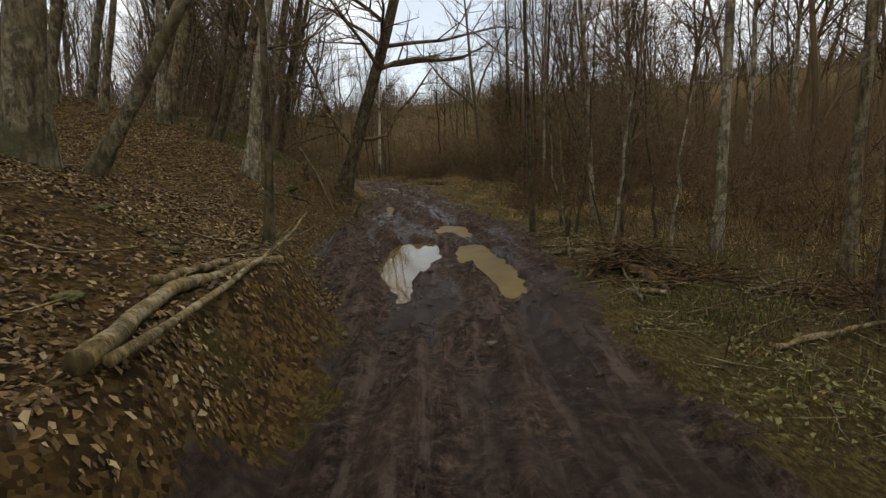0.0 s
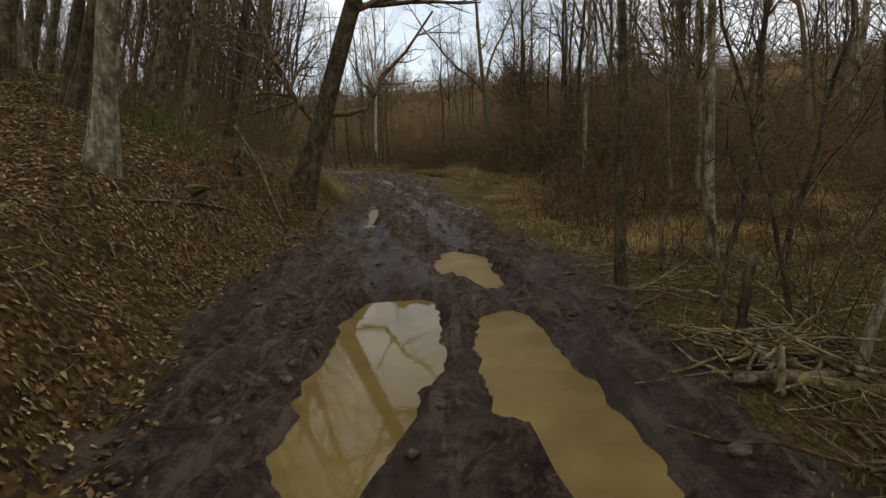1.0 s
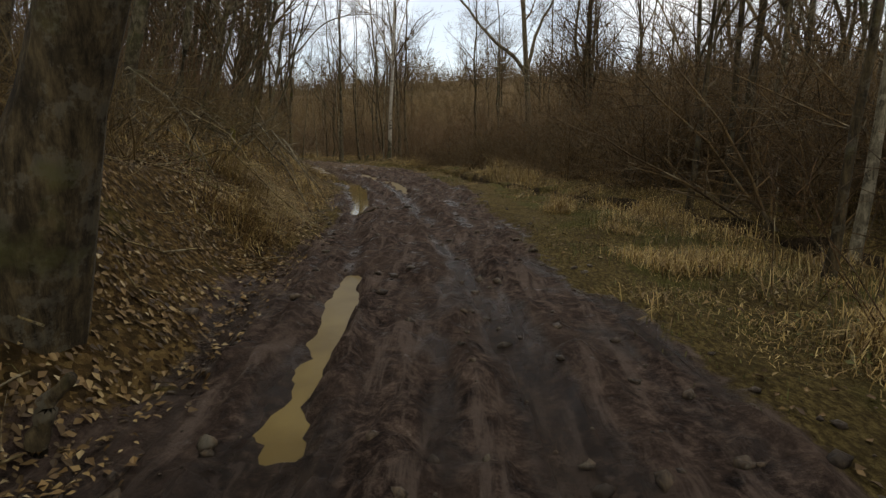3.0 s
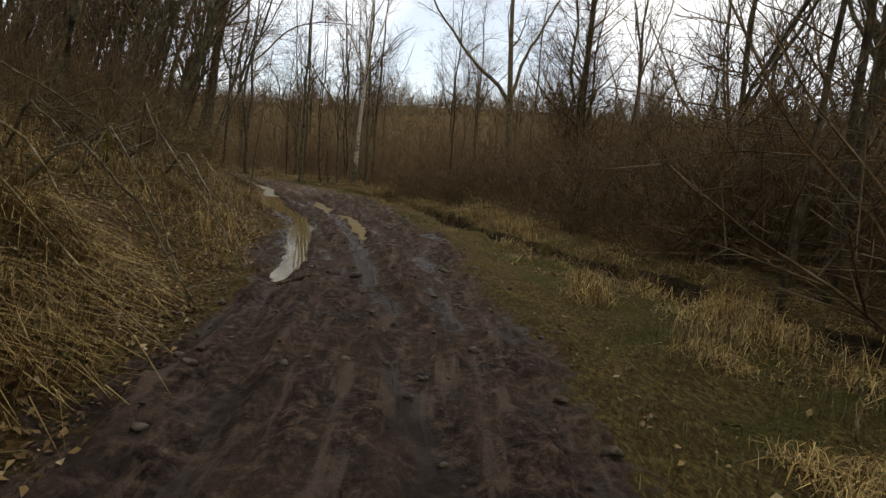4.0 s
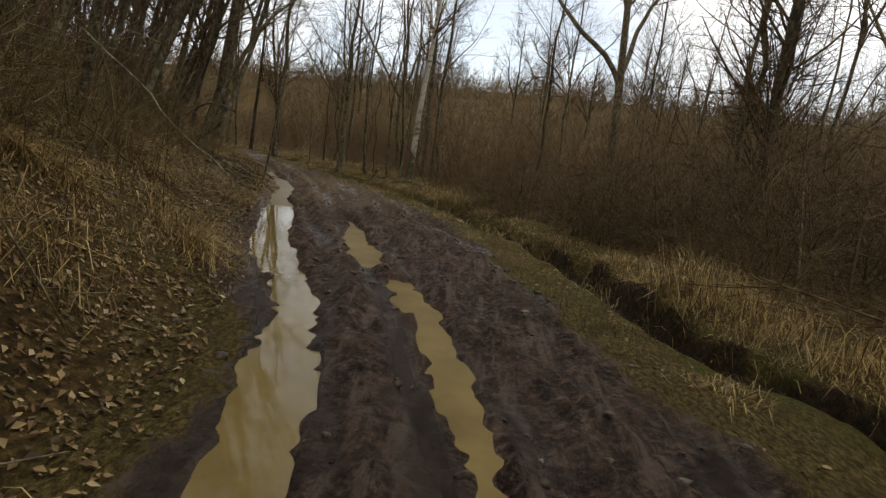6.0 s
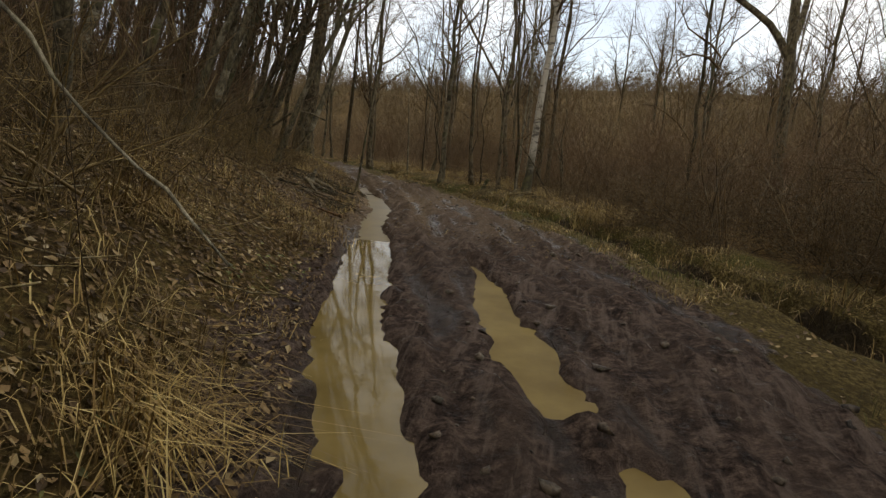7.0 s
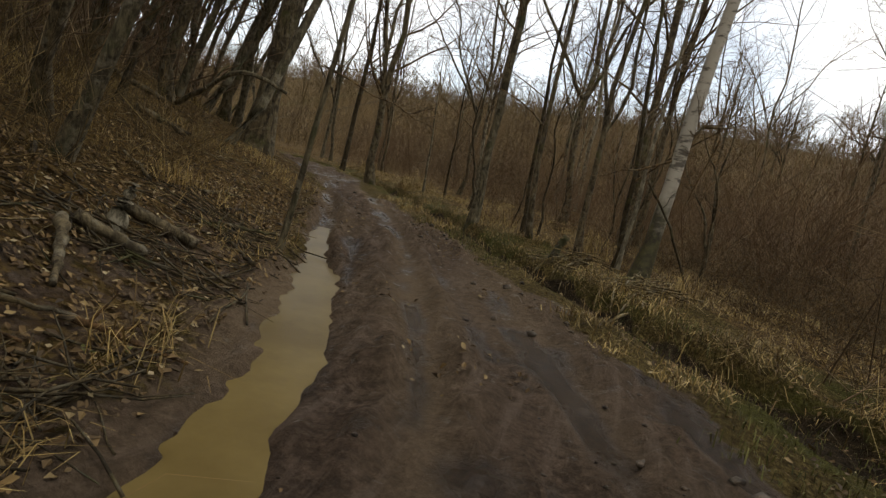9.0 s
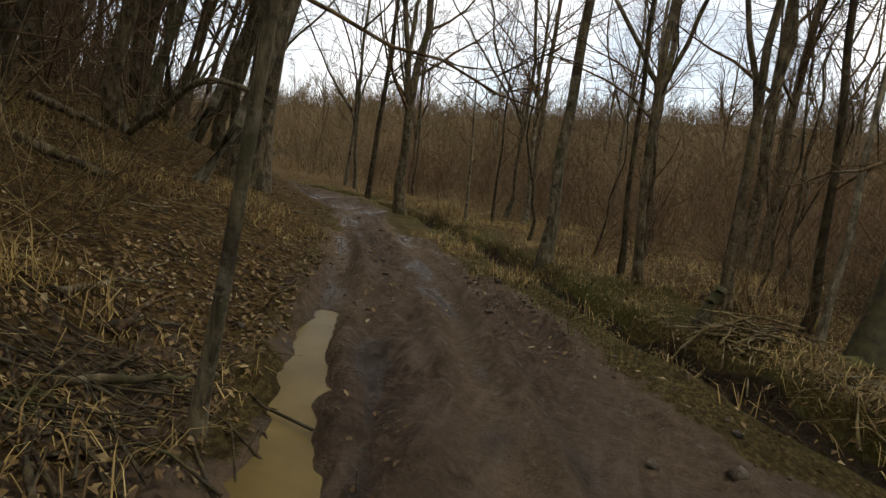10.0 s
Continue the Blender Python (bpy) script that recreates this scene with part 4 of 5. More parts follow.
brush("low_brush", p, rng.uniform(0.6, 2.4, len(p)) * (1 + 0.5 * value_noise(p[:, 0], p[:, 1], 2)), 4, 0.0042, "sparse reddish brushwood beside the track", TWIG_RED, 0.5, 5, bits=4, side=0.5, open_out=0.65)
p = spots(620, 6, 34, 2, 34, lambda x, y: x - track_right(y) > 7)
brush("valley_brush", p, rng.uniform(1.5, 4.2, len(p)), 6, 0.0035, "thin brown undergrowth between the valley trees", BRUSH, 0.45, 6, side=0.5, open_out=0.65)


def shrub_mesh(seed, stems, spread, mat, thick=0.0045, side=0.5):
    """The stems, each with its own twigs, of a rounded leafless shrub one metre high, at the origin."""
    own = np.random.RandomState(seed)
    start = own.normal(0, 0.06, (stems, 3)) * (1, 1, 0) - (0, 0, 0.04)
    ln = own.uniform(0.5, 1.1, stems)
    l1, r1 = grow(own, start, own.normal(0, spread, (stems, 3)) + (0, 0, 1), ln, thick * 1.6 * ln, 5, 0.0)
    made = []
    for i in range(stems):
        l2, r2 = grow(own, *shoots(own, l1[i : i + 1], r1[i : i + 1], 7, 0.2, 0.98, 0.6, side, 0.7), 3, 0.03)
        l3, r3 = grow(own, *shoots(own, l2, r2, 3, 0.2, 1.0, 0.6, 0.6, 0.75), 2, 0.0)
        made.append(mesh_from("stem", *joined([tubes(l1[i : i + 1], r1[i : i + 1], 4), tubes(l2, np.maximum(r2, 0.0016), 3), tubes(l3, np.maximum(r3, 0.0013), 3)]), [mat]))
    return made


DARK_SHRUBS = [shrub_mesh(300 + i, 9 + i % 3, 0.5 + 0.1 * (i % 3), TWIG) for i in range(4)]
BROWN_SHRUBS = [shrub_mesh(310 + i, 9 + i % 3, 0.5 + 0.1 * (i % 3), FAR_BRUSH) for i in range(4)]
RED_SHRUBS = [shrub_mesh(320 + i, 7 + i % 3, 0.45 + 0.1 * (i % 3), TWIG_RED) for i in range(4)]
OLIVE_SHRUBS = [shrub_mesh(330 + i, 9 + i % 3, 0.6 + 0.1 * (i % 3), TANGLE) for i in range(4)]


def shrubs(places, kinds, label, tall, group):
    for x, y in places:
        h = rng.uniform(*tall)
        ob = tagged(new("shrub"), label, "shrub", group)
        for me in kinds[rng.randint(len(kinds))]:
            part("stem", me, ob)
        ob.matrix_basis = pose(x, y, float(ground_z(x, y)), rng.uniform(-8, 8), rng.uniform(-8, 8), rng.uniform(0, 360)) @ Matrix.Diagonal((h * rng.uniform(0.8, 1.15), h * rng.uniform(0.8, 1.15), h, 1))


shrubs(scatter(70, -1, 12, 22, 36, 0.8, lambda x, y: 0.8 + 1.1 * (y > 29) < x - ditch_line(y) < 6), DARK_SHRUBS, "dark tangled bare shrub beyond the ditch", (1.4, 4.0), "shrubs along the ditch")
shrubs(scatter(20, 2, 11, 26, 44, 1.1, lambda x, y: 2.5 < x - ditch_line(y) < 8), DARK_SHRUBS, "tall dark tangled bare shrub in the valley", (2.6, 4.8), "shrubs along the ditch")
# The last set is dark brush added for the shade within dense growth.
p = np.concatenate([spots(900, 0, 9, 19, 35, lambda x, y: (x - ditch_line(y) > 0.75) & (x - ditch_line(y) < 3.5) & (value_noise(x, y, 1.4) > 0.1)), spots(900, -4, 4, 41, 51.5, lambda x, y: (x - ditch_line(y) > 0.9) & (x - ditch_line(y) < 4.5) & (value_noise(x, y, 1.4) > 0.05)),
                    spots(900, -8, 9, 47, 60, lambda x, y: (x - ditch_line(y) > 3.5) & (x - ditch_line(y) < 10) & (value_noise(x, y, 1.9) > -0.2))])
brush("brambles", p, rng.uniform(0.5, 1.5, len(p)), 7, 0.004, "low dark brambles along the ditch's far edge", TWIG, 0.65, 5, bits=4, bend=-0.06, side=0.5, open_out=0.65)
shrubs(scatter(16, 4.1, 7.2, 25.5, 31.5, 0.6, lambda x, y: 0.8 < x - ditch_line(y)), DARK_SHRUBS, "dense tall dark bare shrub round twin trees", (2.4, 4.4), "shrubs along the ditch")
shrubs(scatter(34, -3, 9, 38, 50, 1.0, lambda x, y: 1.7 < x - ditch_line(y) < 8), DARK_SHRUBS, "dark tangled bare shrub leaning over dry grass", (1.4, 3.2), "shrubs along the ditch")
shrubs(scatter(32, -10, 4, 32, 46, 1.0, lambda x, y: 1.9 < x - ditch_line(y) < 7), BROWN_SHRUBS, "rounded light brown bare shrub beyond the ditch", (1.0, 2.6), "shrubs along the ditch")
shrubs(scatter(60, -12, 10, 44, 66, 1.0, lambda x, y: 2.8 < x - ditch_line(y) < 13), DARK_SHRUBS, "dark tangled bare shrub in dry grass", (0.8, 2.4), "shrubs along the ditch")
shrubs(scatter(42, 2, 9, 5, 21, 0.75, lambda x, y: 0.7 < x - track_right(y) < 6), RED_SHRUBS, "reddish bare shrub beside the muddy track", (0.8, 2.6), "shrubs beside the track")
shrubs(scatter(45, -12, -3, 22, 41, 0.9, lambda x, y: 1.8 < track_left(y) - x < 6 and not snag_gap(x, y)), OLIVE_SHRUBS, "olive-brown tangled shrub on the bank", (0.7, 2.2), "shrubs on the bank")
p = spots(1000, -24, -3, 21, 54, lambda x, y: (track_left(y) - x > 1.9) & (track_left(y) - x < 9) & ~snag_gap(x, y))
brush("bank_brush", p, rng.uniform(0.6, 2.2, len(p)), 9, 0.0035, "tangled leafless brush on the bank", TANGLE, 0.6, 4, bits=4)
p = spots(330, -24, -3, 22, 44, lambda x, y: (track_left(y) - x > 1.7) & (track_left(y) - x < 6) & ~snag_gap(x, y))
brush("arching_brush", p, rng.uniform(1.0, 2.2, len(p)), 6, 0.0028, "long arching dry stems hanging over the bank", TANGLE, 0.45, 2, bits=6, bend=-0.22)
p = spots(420, -14, -4, 30, 50, lambda x, y: (track_left(y) - x > 0.9) & (track_left(y) - x < 4.5) & (value_noise(x, y, 1.6) > -0.2))
brush("bank_stems", p, rng.uniform(0.7, 1.9, len(p)), 5, 0.0026, "thin pale upright dead stems on the bank", TANGLE, 0.3, 3, bits=5, bend=-0.05, side=0.3)
p = spots(900, -60, -8, 10, 100, lambda x, y: (track_left(y) - x > 7))
brush("slope_brush", p, rng.uniform(1.4, 4.0, len(p)), 8, 0.005, "thin bare undergrowth on the wooded slope", BRUSH, 0.4)
p = np.concatenate([spots(2000, -95, 60, 91, 150, lambda x, y: x > ditch_line(np.minimum(y, 98)) + 4 - 90 * (y > 98)), spots(1900, 30, 100, -15, 95, lambda x, y: x > 0)])
far = spots(5000, -170, 200, 30, 290, lambda x, y: ((y > 145) | (x > 90)) & (np.hypot(np.maximum(x - 32, 0), np.maximum(y - 92, 0)) < 215))
q = spots(1300, -50, -10, 32, 85, lambda x, y: (track_left(y) - x > 4.5) & (track_left(y) - x < 26))
brush("tall_scrub", q, rng.uniform(2.5, 6.5, len(q)), 6, 0.0045, "tall tangled scrub on the wooded slope", BRUSH, 0.45, 4)
brush("far_woods", p, rng.uniform(2.5, 6.0, len(p)), 4, 0.006, "brown leafless scrub covering the far hillside", FAR_BRUSH, 0.6, 4, 0.014, side=0.5, open_out=0.6)
brush("ridge_woods", far, rng.uniform(3.0, 8.5, len(far)) * (1 + 0.45 * value_noise(far[:, 0], far[:, 1], 14)), 4, 0.008, "brown leafless scrub along the far ridge", FAR_BRUSH, 0.6, 4, 0.03, side=0.5, open_out=0.6)


def blades(name, places, length, width, mat, label, lay=0.8, towards=None):
    """Arching grass blades, three triangles wide at the foot, as one mesh."""
    n = len(places)
    a = rng.uniform(0, 2 * math.pi, n) if towards is None else rng.normal(towards, 0.5, n)
    ln, out = length * rng.uniform(0.5, 1.3, n) * (0.75 + 0.6 * value_noise(places[:, 0], places[:, 1], 0.9)), rng.uniform(0.25, 1, n) * lay
    foot = np.stack([places[:, 0], places[:, 1], ground_z(places[:, 0], places[:, 1]) - 0.01], -1)
    way, side = np.stack([np.cos(a), np.sin(a), 0 * a], -1), np.stack([-np.sin(a), np.cos(a), 0 * a], -1) * (width * rng.uniform(0.6, 1.4, n))[:, None]
    up = np.array([0, 0, 1.0])
    mid = foot + way * (ln * out * 0.4)[:, None] + up * (ln * 0.55 * (1.2 - 0.6 * out))[:, None]
    tip = foot + way * (ln * out)[:, None] + up * (ln * (0.95 - 0.75 * out))[:, None]
    v = np.stack([foot - side, foot + side, mid - side * 0.8, mid + side * 0.8, tip - side * 0.15, tip + side * 0.15], 1).reshape(-1, 3)
    b = (np.arange(n) * 6)[:, None, None]
    f = (b + np.array([[0, 1, 3, 2], [2, 3, 5, 4]])[None]).reshape(-1, 4)
    tagged(new(name, mesh_from(name, v, f, [mat])), label, "grass", kind="stuff")


def tufts(count, per, x0, x1, y0, y1, allowed, size=0.16):
    c = spots(count, x0, x1, y0, y1, allowed)
    return np.repeat(c, per, 0) + rng.normal(0, size, (len(c) * per, 2))


p = tufts(20000, 24, -22, 9, 14, 74, lambda x, y: (x - track_right(y) > 0.35 + 0.5 * (y > 44) + 0.5 * value_noise(x, y, 1.9)) & (x - ditch_line(y) < 1.3 + 6 * (y > 51.5)) & (np.abs(x - ditch_line(y) + 0.1 * value_noise(x, y, 2.7)) > 0.6) & (value_noise(x, y, 2) > np.where(x < ditch_line(y), np.interp(y, [24, 29, 34, 46, 52], [-0.1, 0.2, 0.5, 0.5, 0.2]), -0.55)))
blades("dry_grass", p, 0.27, 0.004, STRAW, "pale dry grass matted along the ditch", 1.33)
p = tufts(9000, 22, -22, -3, 21, 62, lambda x, y: (track_left(y) - x > 0.0) & (track_left(y) - x < 6.5) & (value_noise(x, y, 2) + 0.5 * value_noise(x, y, 0.7) > np.where(y > 41, 0.3, 0.0)))
blades("bank_grass", p, 0.5, 0.0036, STRAW, "dry straw-coloured grass hanging over the bank", 1.25)
p = tufts(7000, 20, -12, -3, 21, 42, lambda x, y: (track_left(y) - x > 0.25) & (track_left(y) - x < 3.4) & (value_noise(x, y, 1.1) > 0.42), 0.14)
blades("hanging_grass", p, 0.7, 0.0036, STRAW, "clumps of golden dead grass hanging down the bank", 1.35, -0.2)
p = tufts(7000, 14, -22, 9, 20, 70, lambda x, y: np.abs(np.abs(x - ditch_line(y) + 0.1 * value_noise(x, y, 2.7)) - 0.5) < 0.2, 0.08)
blades("ditch_grass", p, 0.45, 0.004, STRAW, "dry grass hanging over the ditch's edges", 1.3)
p = tufts(26000, 24, -22, 9, 16, 74, lambda x, y: (x - ditch_line(y) > 0.55) & (x - ditch_line(y) < 2.4 + 0.8 * (y > 48)) & (value_noise(x, y, 1.5) > np.interp(y, [16, 26, 32, 38, 42, 49, 51, 54], [0.4, 0.3, -0.1, -0.1, 0.4, 0.45, 0.4, 0.45])), 0.12)
blades("tall_grass", p, 0.85, 0.0038, STRAW, "tall golden dead grass leaning over the far edge of the ditch", 1.05)
p = tufts(6200, 24, 0.8, 7, 14, 30, lambda x, y: (x - track_right(y) > 1.1 + 0.5 * value_noise(x, y, 1.9)) & (x < ditch_line(y) - 0.4) & (value_noise(x, y, 1.2) > -0.05), 0.13)
blades("verge_grass", p, 0.42, 0.0038, STRAW, "pale dead grass tufts on the wide verge", 1.1)
p = tufts(5000, 22, -14, 2, 38, 62, lambda x, y: (x - track_right(y) > -0.05) & (x - track_right(y) < 1.3) & (value_noise(x, y, 1.1) > np.interp(y, [48, 54], [0.35, 0.1])), 0.12)
blades("edge_grass", p, 0.32, 0.004, STRAW, "ragged dead grass between the track and the ditch", 1.25)
p = tufts(16000, 18, -14, 9, 3, 62, lambda x, y: (x - track_right(y) > 0.05) & (x - track_right(y) < 2.6) & (value_noise(x, y, 3) > -0.15), 0.2)
p = np.concatenate([p, np.random.RandomState(5).normal((2.85, 6.0), (0.3, 0.5), (5000, 2)), np.random.RandomState(6).normal((-5.3, 16.8), (0.8, 1.0), (9000, 2))])
blades("green_grass", p, 0.13, 0.004, GRASS, "short green grass at the track's edge", 0.6)
p = tufts(2400, 16, 2.5, 22, 4, 30, lambda x, y: (x - ditch_line(y) > -3) & (x - track_right(y) > 2.2) & (value_noise(x, y, 3) > -0.1))
blades("valley_grass", p, 0.5, 0.0036, STRAW, "tall dry grass on the wet valley floor", 0.6)


def leaf_cover(name, places, size, mat, label, rise=0.0):
    n = len(places)
    z = ground_z(places[:, 0], places[:, 1])
    zx, zy = ground_z(places[:, 0] + 0.1, places[:, 1]) - z, ground_z(places[:, 0], places[:, 1] + 0.1) - z
    a, s = rng.uniform(0, 2 * math.pi, n), size * rng.uniform(0.4, 1.5, n)
    u = np.stack([np.cos(a), np.sin(a), (zx * np.cos(a) + zy * np.sin(a)) * 10 + rng.normal(0, 0.35, n)], -1) * s[:, None]
    w = np.stack([-np.sin(a), np.cos(a), (-zx * np.sin(a) + zy * np.cos(a)) * 10 + rng.normal(0, 0.35, n)], -1) * s[:, None] * 0.6
    u *= (s / np.linalg.norm(u, axis=1))[:, None]
    w *= (0.6 * s / np.linalg.norm(w, axis=1))[:, None]
    c = np.stack([places[:, 0], places[:, 1], z + 0.012 + (0.02 + rise) * rng.rand(n)], -1)
    lift = np.array([0, 0, 1.0]) * (s * rng.uniform(0, 0.5, n))[:, None]
    v = np.stack([c - u, c - 0.2 * u + w + lift, c + u, c - 0.2 * u - w + lift], 1).reshape(-1, 3)
    f = ((np.arange(n) * 4)[:, None, None] + np.array([[0, 2, 1], [0, 3, 2]])[None]).reshape(-1, 3)
    tagged(new(name, mesh_from(name, v, f, [mat], False)), label, "leaves", kind="stuff")


dens = lambda x, y: (np.hypot((x + 5.3) / 1.3, (y - 16.8) / 1.6) > 0.4 + 0.8 * rng.rand(len(x))) & (track_left(y) - x > -0.35 * rng.rand(len(x))) & (value_noise(x, y, 0.5) + 0.6 * value_noise(x, y, 2.2) > rng.uniform(-1.3, 0.5, len(x))) & (track_left(y) - x < 16) & (rng.rand(len(x)) < np.interp(y, [0, 24, 30, 40, 44, 60], [1, 1, 0.4, 0.5, 1, 1]))
leaf_cover("fallen_leaves", np.concatenate([spots(230000, -16, -1.4, 2, 30, dens), spots(50000, -24, -4, 30, 62, dens), spots(7000, -14, -4, 42, 58, lambda x, y: (track_left(y) - x < 0.5) & (x - track_right(y) < 0.2) & (value_noise(x, y, 1.2) > 0.05) & (puddle_depth(x, y) < 0.05)), spots(9000, 2, 14, 2, 22, lambda x, y: x - track_right(y) > 0.6), spots(30000, -14, 8, 18, 60, lambda x, y: (x - track_right(y) > 0.0) & (x < ditch_line(y) + 1.5) & (value_noise(x, y, 1.0) > -0.2)), spots(60000, -13, -3, 30, 56, lambda x, y: (track_left(y) - x > -0.2) & (track_left(y) - x < 4.5))]), 0.028, LITTER, "brown fallen leaves covering the bank")
p = tufts(2600, 14, -12, -1.6, 3, 48, lambda x, y: (track_left(y) - x > 0.15) & (track_left(y) - x < 4) & (value_noise(x, y, 1.7) > 0.35), 0.12)
p = np.concatenate([p, tufts(1500, 14, 1.8, 6, 3, 30, lambda x, y: (x - track_right(y) > 0.1) & (x - track_right(y) < 2.5) & (value_noise(x, y, 1.4) > 0.25), 0.12)])
leaf_cover("green_herbs", p, 0.024, GRASS, "small green weeds growing through the leaf litter", 0.12)


def ground_sticks(name, places, label):
    n = len(places)
    a = rng.uniform(0, 2 * math.pi, n)
    ln = rng.uniform(0.15, 0.9, n)
    s = np.linspace(-0.5, 0.5, 4)
    xy = places[:, None] + np.stack([np.cos(a), np.sin(a)], -1)[:, None] * (ln[:, None] * s)[..., None] + rng.normal(0, 0.015, (n, 4, 2))
    z = ground_z(xy[..., 0], xy[..., 1])
    z = np.maximum(z, z.mean(1, keepdims=True)) + 0.012 + rng.uniform(0, 0.05, (n, 1))
    v, f = tubes(np.concatenate([xy, z[..., None]], -1), (rng.uniform(0.003, 0.011, n)[:, None] * np.linspace(1, 0.5, 4)), 4)
    tagged(new(name, mesh_from(name, v, f, [WOOD_DRY])), label, "sticks", kind="stuff")


ground_sticks("fallen_twigs", np.concatenate([spots(1500, -16, -2, 3, 30, lambda x, y: track_left(y) - x > 0.2), spots(1300, -20, -6, 36, 62, lambda x, y: (track_left(y) - x > 0) & (track_left(y) - x < 6)),
                                              spots(1500, 2, 10, 3, 20, lambda x, y: x - track_right(y) > 0.3)]), "dead twigs and sticks scattered on the ground")


def clods():
    p = spots(10000, -16, 3, 4, 62, lambda x, y: (track_left(y) - x < 0.3) & (x - track_right(y) < 0.3) & (puddle_depth(x, y) < 0.1) & ((y < 42) | (np.abs(np.abs(x - wheel_line(y)) - 0.75) > 0.35) & (value_noise(x, y, 0.9) > 0)))
    n = len(p)
    base = bmesh.new()
    bmesh.ops.create_icosphere(base, subdivisions=1, radius=1)
    bv, bf = np.array([v.co for v in base.verts]), np.array([[v.index for v in f.verts] for f in base.faces])
    base.free()
    s = 0.009 + 0.045 * rng.rand(n) ** 4
    v = bv[None] * (1 + rng.normal(0, 0.35, (n, len(bv), 1))) * s[:, None, None] * np.array([1.2, 1, 0.7])
    v = v + np.stack([p[:, 0], p[:, 1], ground_z(p[:, 0], p[:, 1]) + s * 0.2], -1)[:, None]
    f = (np.arange(n) * len(bv))[:, None, None] + bf[None]
    tagged(new("mud_clods", mesh_from("mud_clods", v.reshape(-1, 3), f.reshape(-1, 3), [MUD_CLOD])), "wet dark mud clods churned up on the track", "mud", kind="stuff")


clods()


# ---- logs, stumps and fallen branches ----
def limb(name, places, r0, r1, label, mat=None, category="branch", lift=0.0, twigs=0, seed=1):
    """A fallen branch, log or snag along places in the plan; z is over the ground. Its ends are closed."""
    own = np.random.RandomState(seed)
    pts = np.array([(x, y, float(ground_z(x, y)) + z + lift) for x, y, z in places])
    at = np.linspace(0, len(pts) - 1, 12)
    line = np.stack([np.interp(at, np.arange(len(pts)), pts[:, i]) for i in range(3)], -1)
    gap = np.linalg.norm(line[1] - line[0])
    line[1:-1] += own.normal(0, min(0.16 * r0 + 0.005, 0.1 * gap), (10, 3))
    line = np.concatenate([line[:1] - (line[1:2] - line[:1]) * 0.004, line, line[-1:] + (line[-1:] - line[-2:-1]) * 0.004])
    r = np.concatenate([[0.001], np.linspace(r0, r1, 12) * own.uniform(0.78, 1.2, 12), [0.001]])
    ob = tagged(new(name, mesh_from(name, *tubes(line[None], r[None], 9), [mat or WOOD_DRY])), label, category)
    if twigs:
        l2, r2 = grow(own, *shoots(own, line[None, 1:-1], r[None, 1:-1], twigs, 0.2, 0.95, 0.6, 0.3, 0.5), 4, 0.05)
        for i in range(twigs):
            part("twig", mesh_from("twig", *tubes(l2[i : i + 1], np.maximum(r2[i : i + 1], 0.004), 5), [mat or WOOD_DRY]), ob)
    return ob


def resting(places, least=0.03):
    """Places with a true height, as heights over the ground."""
    return [(x, y, max(least, z - float(ground_z(x, y)))) for x, y, z in places]


limb("fallen_branch", resting([(-1.66, 2.6, 1.02), (-1.78, 4.2, 0.98), (-1.8, 5.3, 0.95), (-1.7, 5.6, 1.08), (-1.68, 6.4, 1.18), (-1.71, 7.12, 1.28)]), 0.034, 0.01, "long pale barkless branch lying along the bank", twigs=2, seed=2)
limb("log", resting([(-1.75, 2.5, 1.05), (-2.08, 4.1, 1.03), (-1.98, 5.1, 0.98), (-1.75, 5.88, 0.88)]), 0.062, 0.055, "thick mossy log lying beside the track", WOOD_DRY, "log", seed=3)
limb("log", resting([(-2.3, 4.3, 1.05), (-2.12, 5.4, 1.02)]), 0.045, 0.035, "short weathered log beside the track", WOOD_DRY, "log", seed=4)
limb("fallen_branch", [(-4.0, 13.3, 0.05), (-3.8, 14.6, 0.06), (-3.67, 15.8, 0.08)], 0.03, 0.018, "grey dead branch on the leafy bank", BARK_GREY, twigs=3, seed=30)
limb("snag", [(-4.0, 17.1, 0.0), (-3.98, 17.1, 0.35), (-3.9, 17.1, 0.7)], 0.08, 0.05, "dark broken stump on the mossy bank", BARK_DARK, "snag", seed=31)
limb("fallen_branch", [(-4.4, 18.4, 0.5), (-3.8, 17.9, 0.3), (-3.2, 17.2, 0.05)], 0.035, 0.02, "broken branch leaning on the bank", BARK_GREY, twigs=4, seed=32)
limb("snag", [(-2.85, 18.6, 0.0), (-2.75, 18.6, 0.3), (-2.6, 18.6, 0.5)], 0.06, 0.03, "splintered dark root beside a leaning tree", BARK_DARK, "snag", seed=33)
limb("log", [(2.25, 9.5, 0.06), (3.0, 9.3, 0.07)], 0.05, 0.04, "short dead log in the brushwood", WOOD_DRY, "log", seed=5)
limb("log", [(2.55, 7.75, 0.12), (2.75, 7.2, 0.1), (2.75, 6.7, 0.02)], 0.075, 0.05, "reddish rotten log on mossy ground", TWIG_RED, "log", seed=6)
limb("log", [(2.35, 6.85, 0.04), (2.7, 6.6, 0.05)], 0.035, 0.03, "small split log on mossy ground", WOOD_DRY, "log", seed=7)
limb("fallen_branch", [(2.9, 4.7, 0.05), (4.2, 5.0, 0.12)], 0.03, 0.02, "pale dead branch on the ground", seed=8)
limb("fallen_branch", [(1.95, 9.6, 0.06), (2.3, 9.45, 0.08), (2.95, 9.65, 0.05)], 0.05, 0.035, "dead branch at the track's edge", BARK_GREY, twigs=3, seed=9)
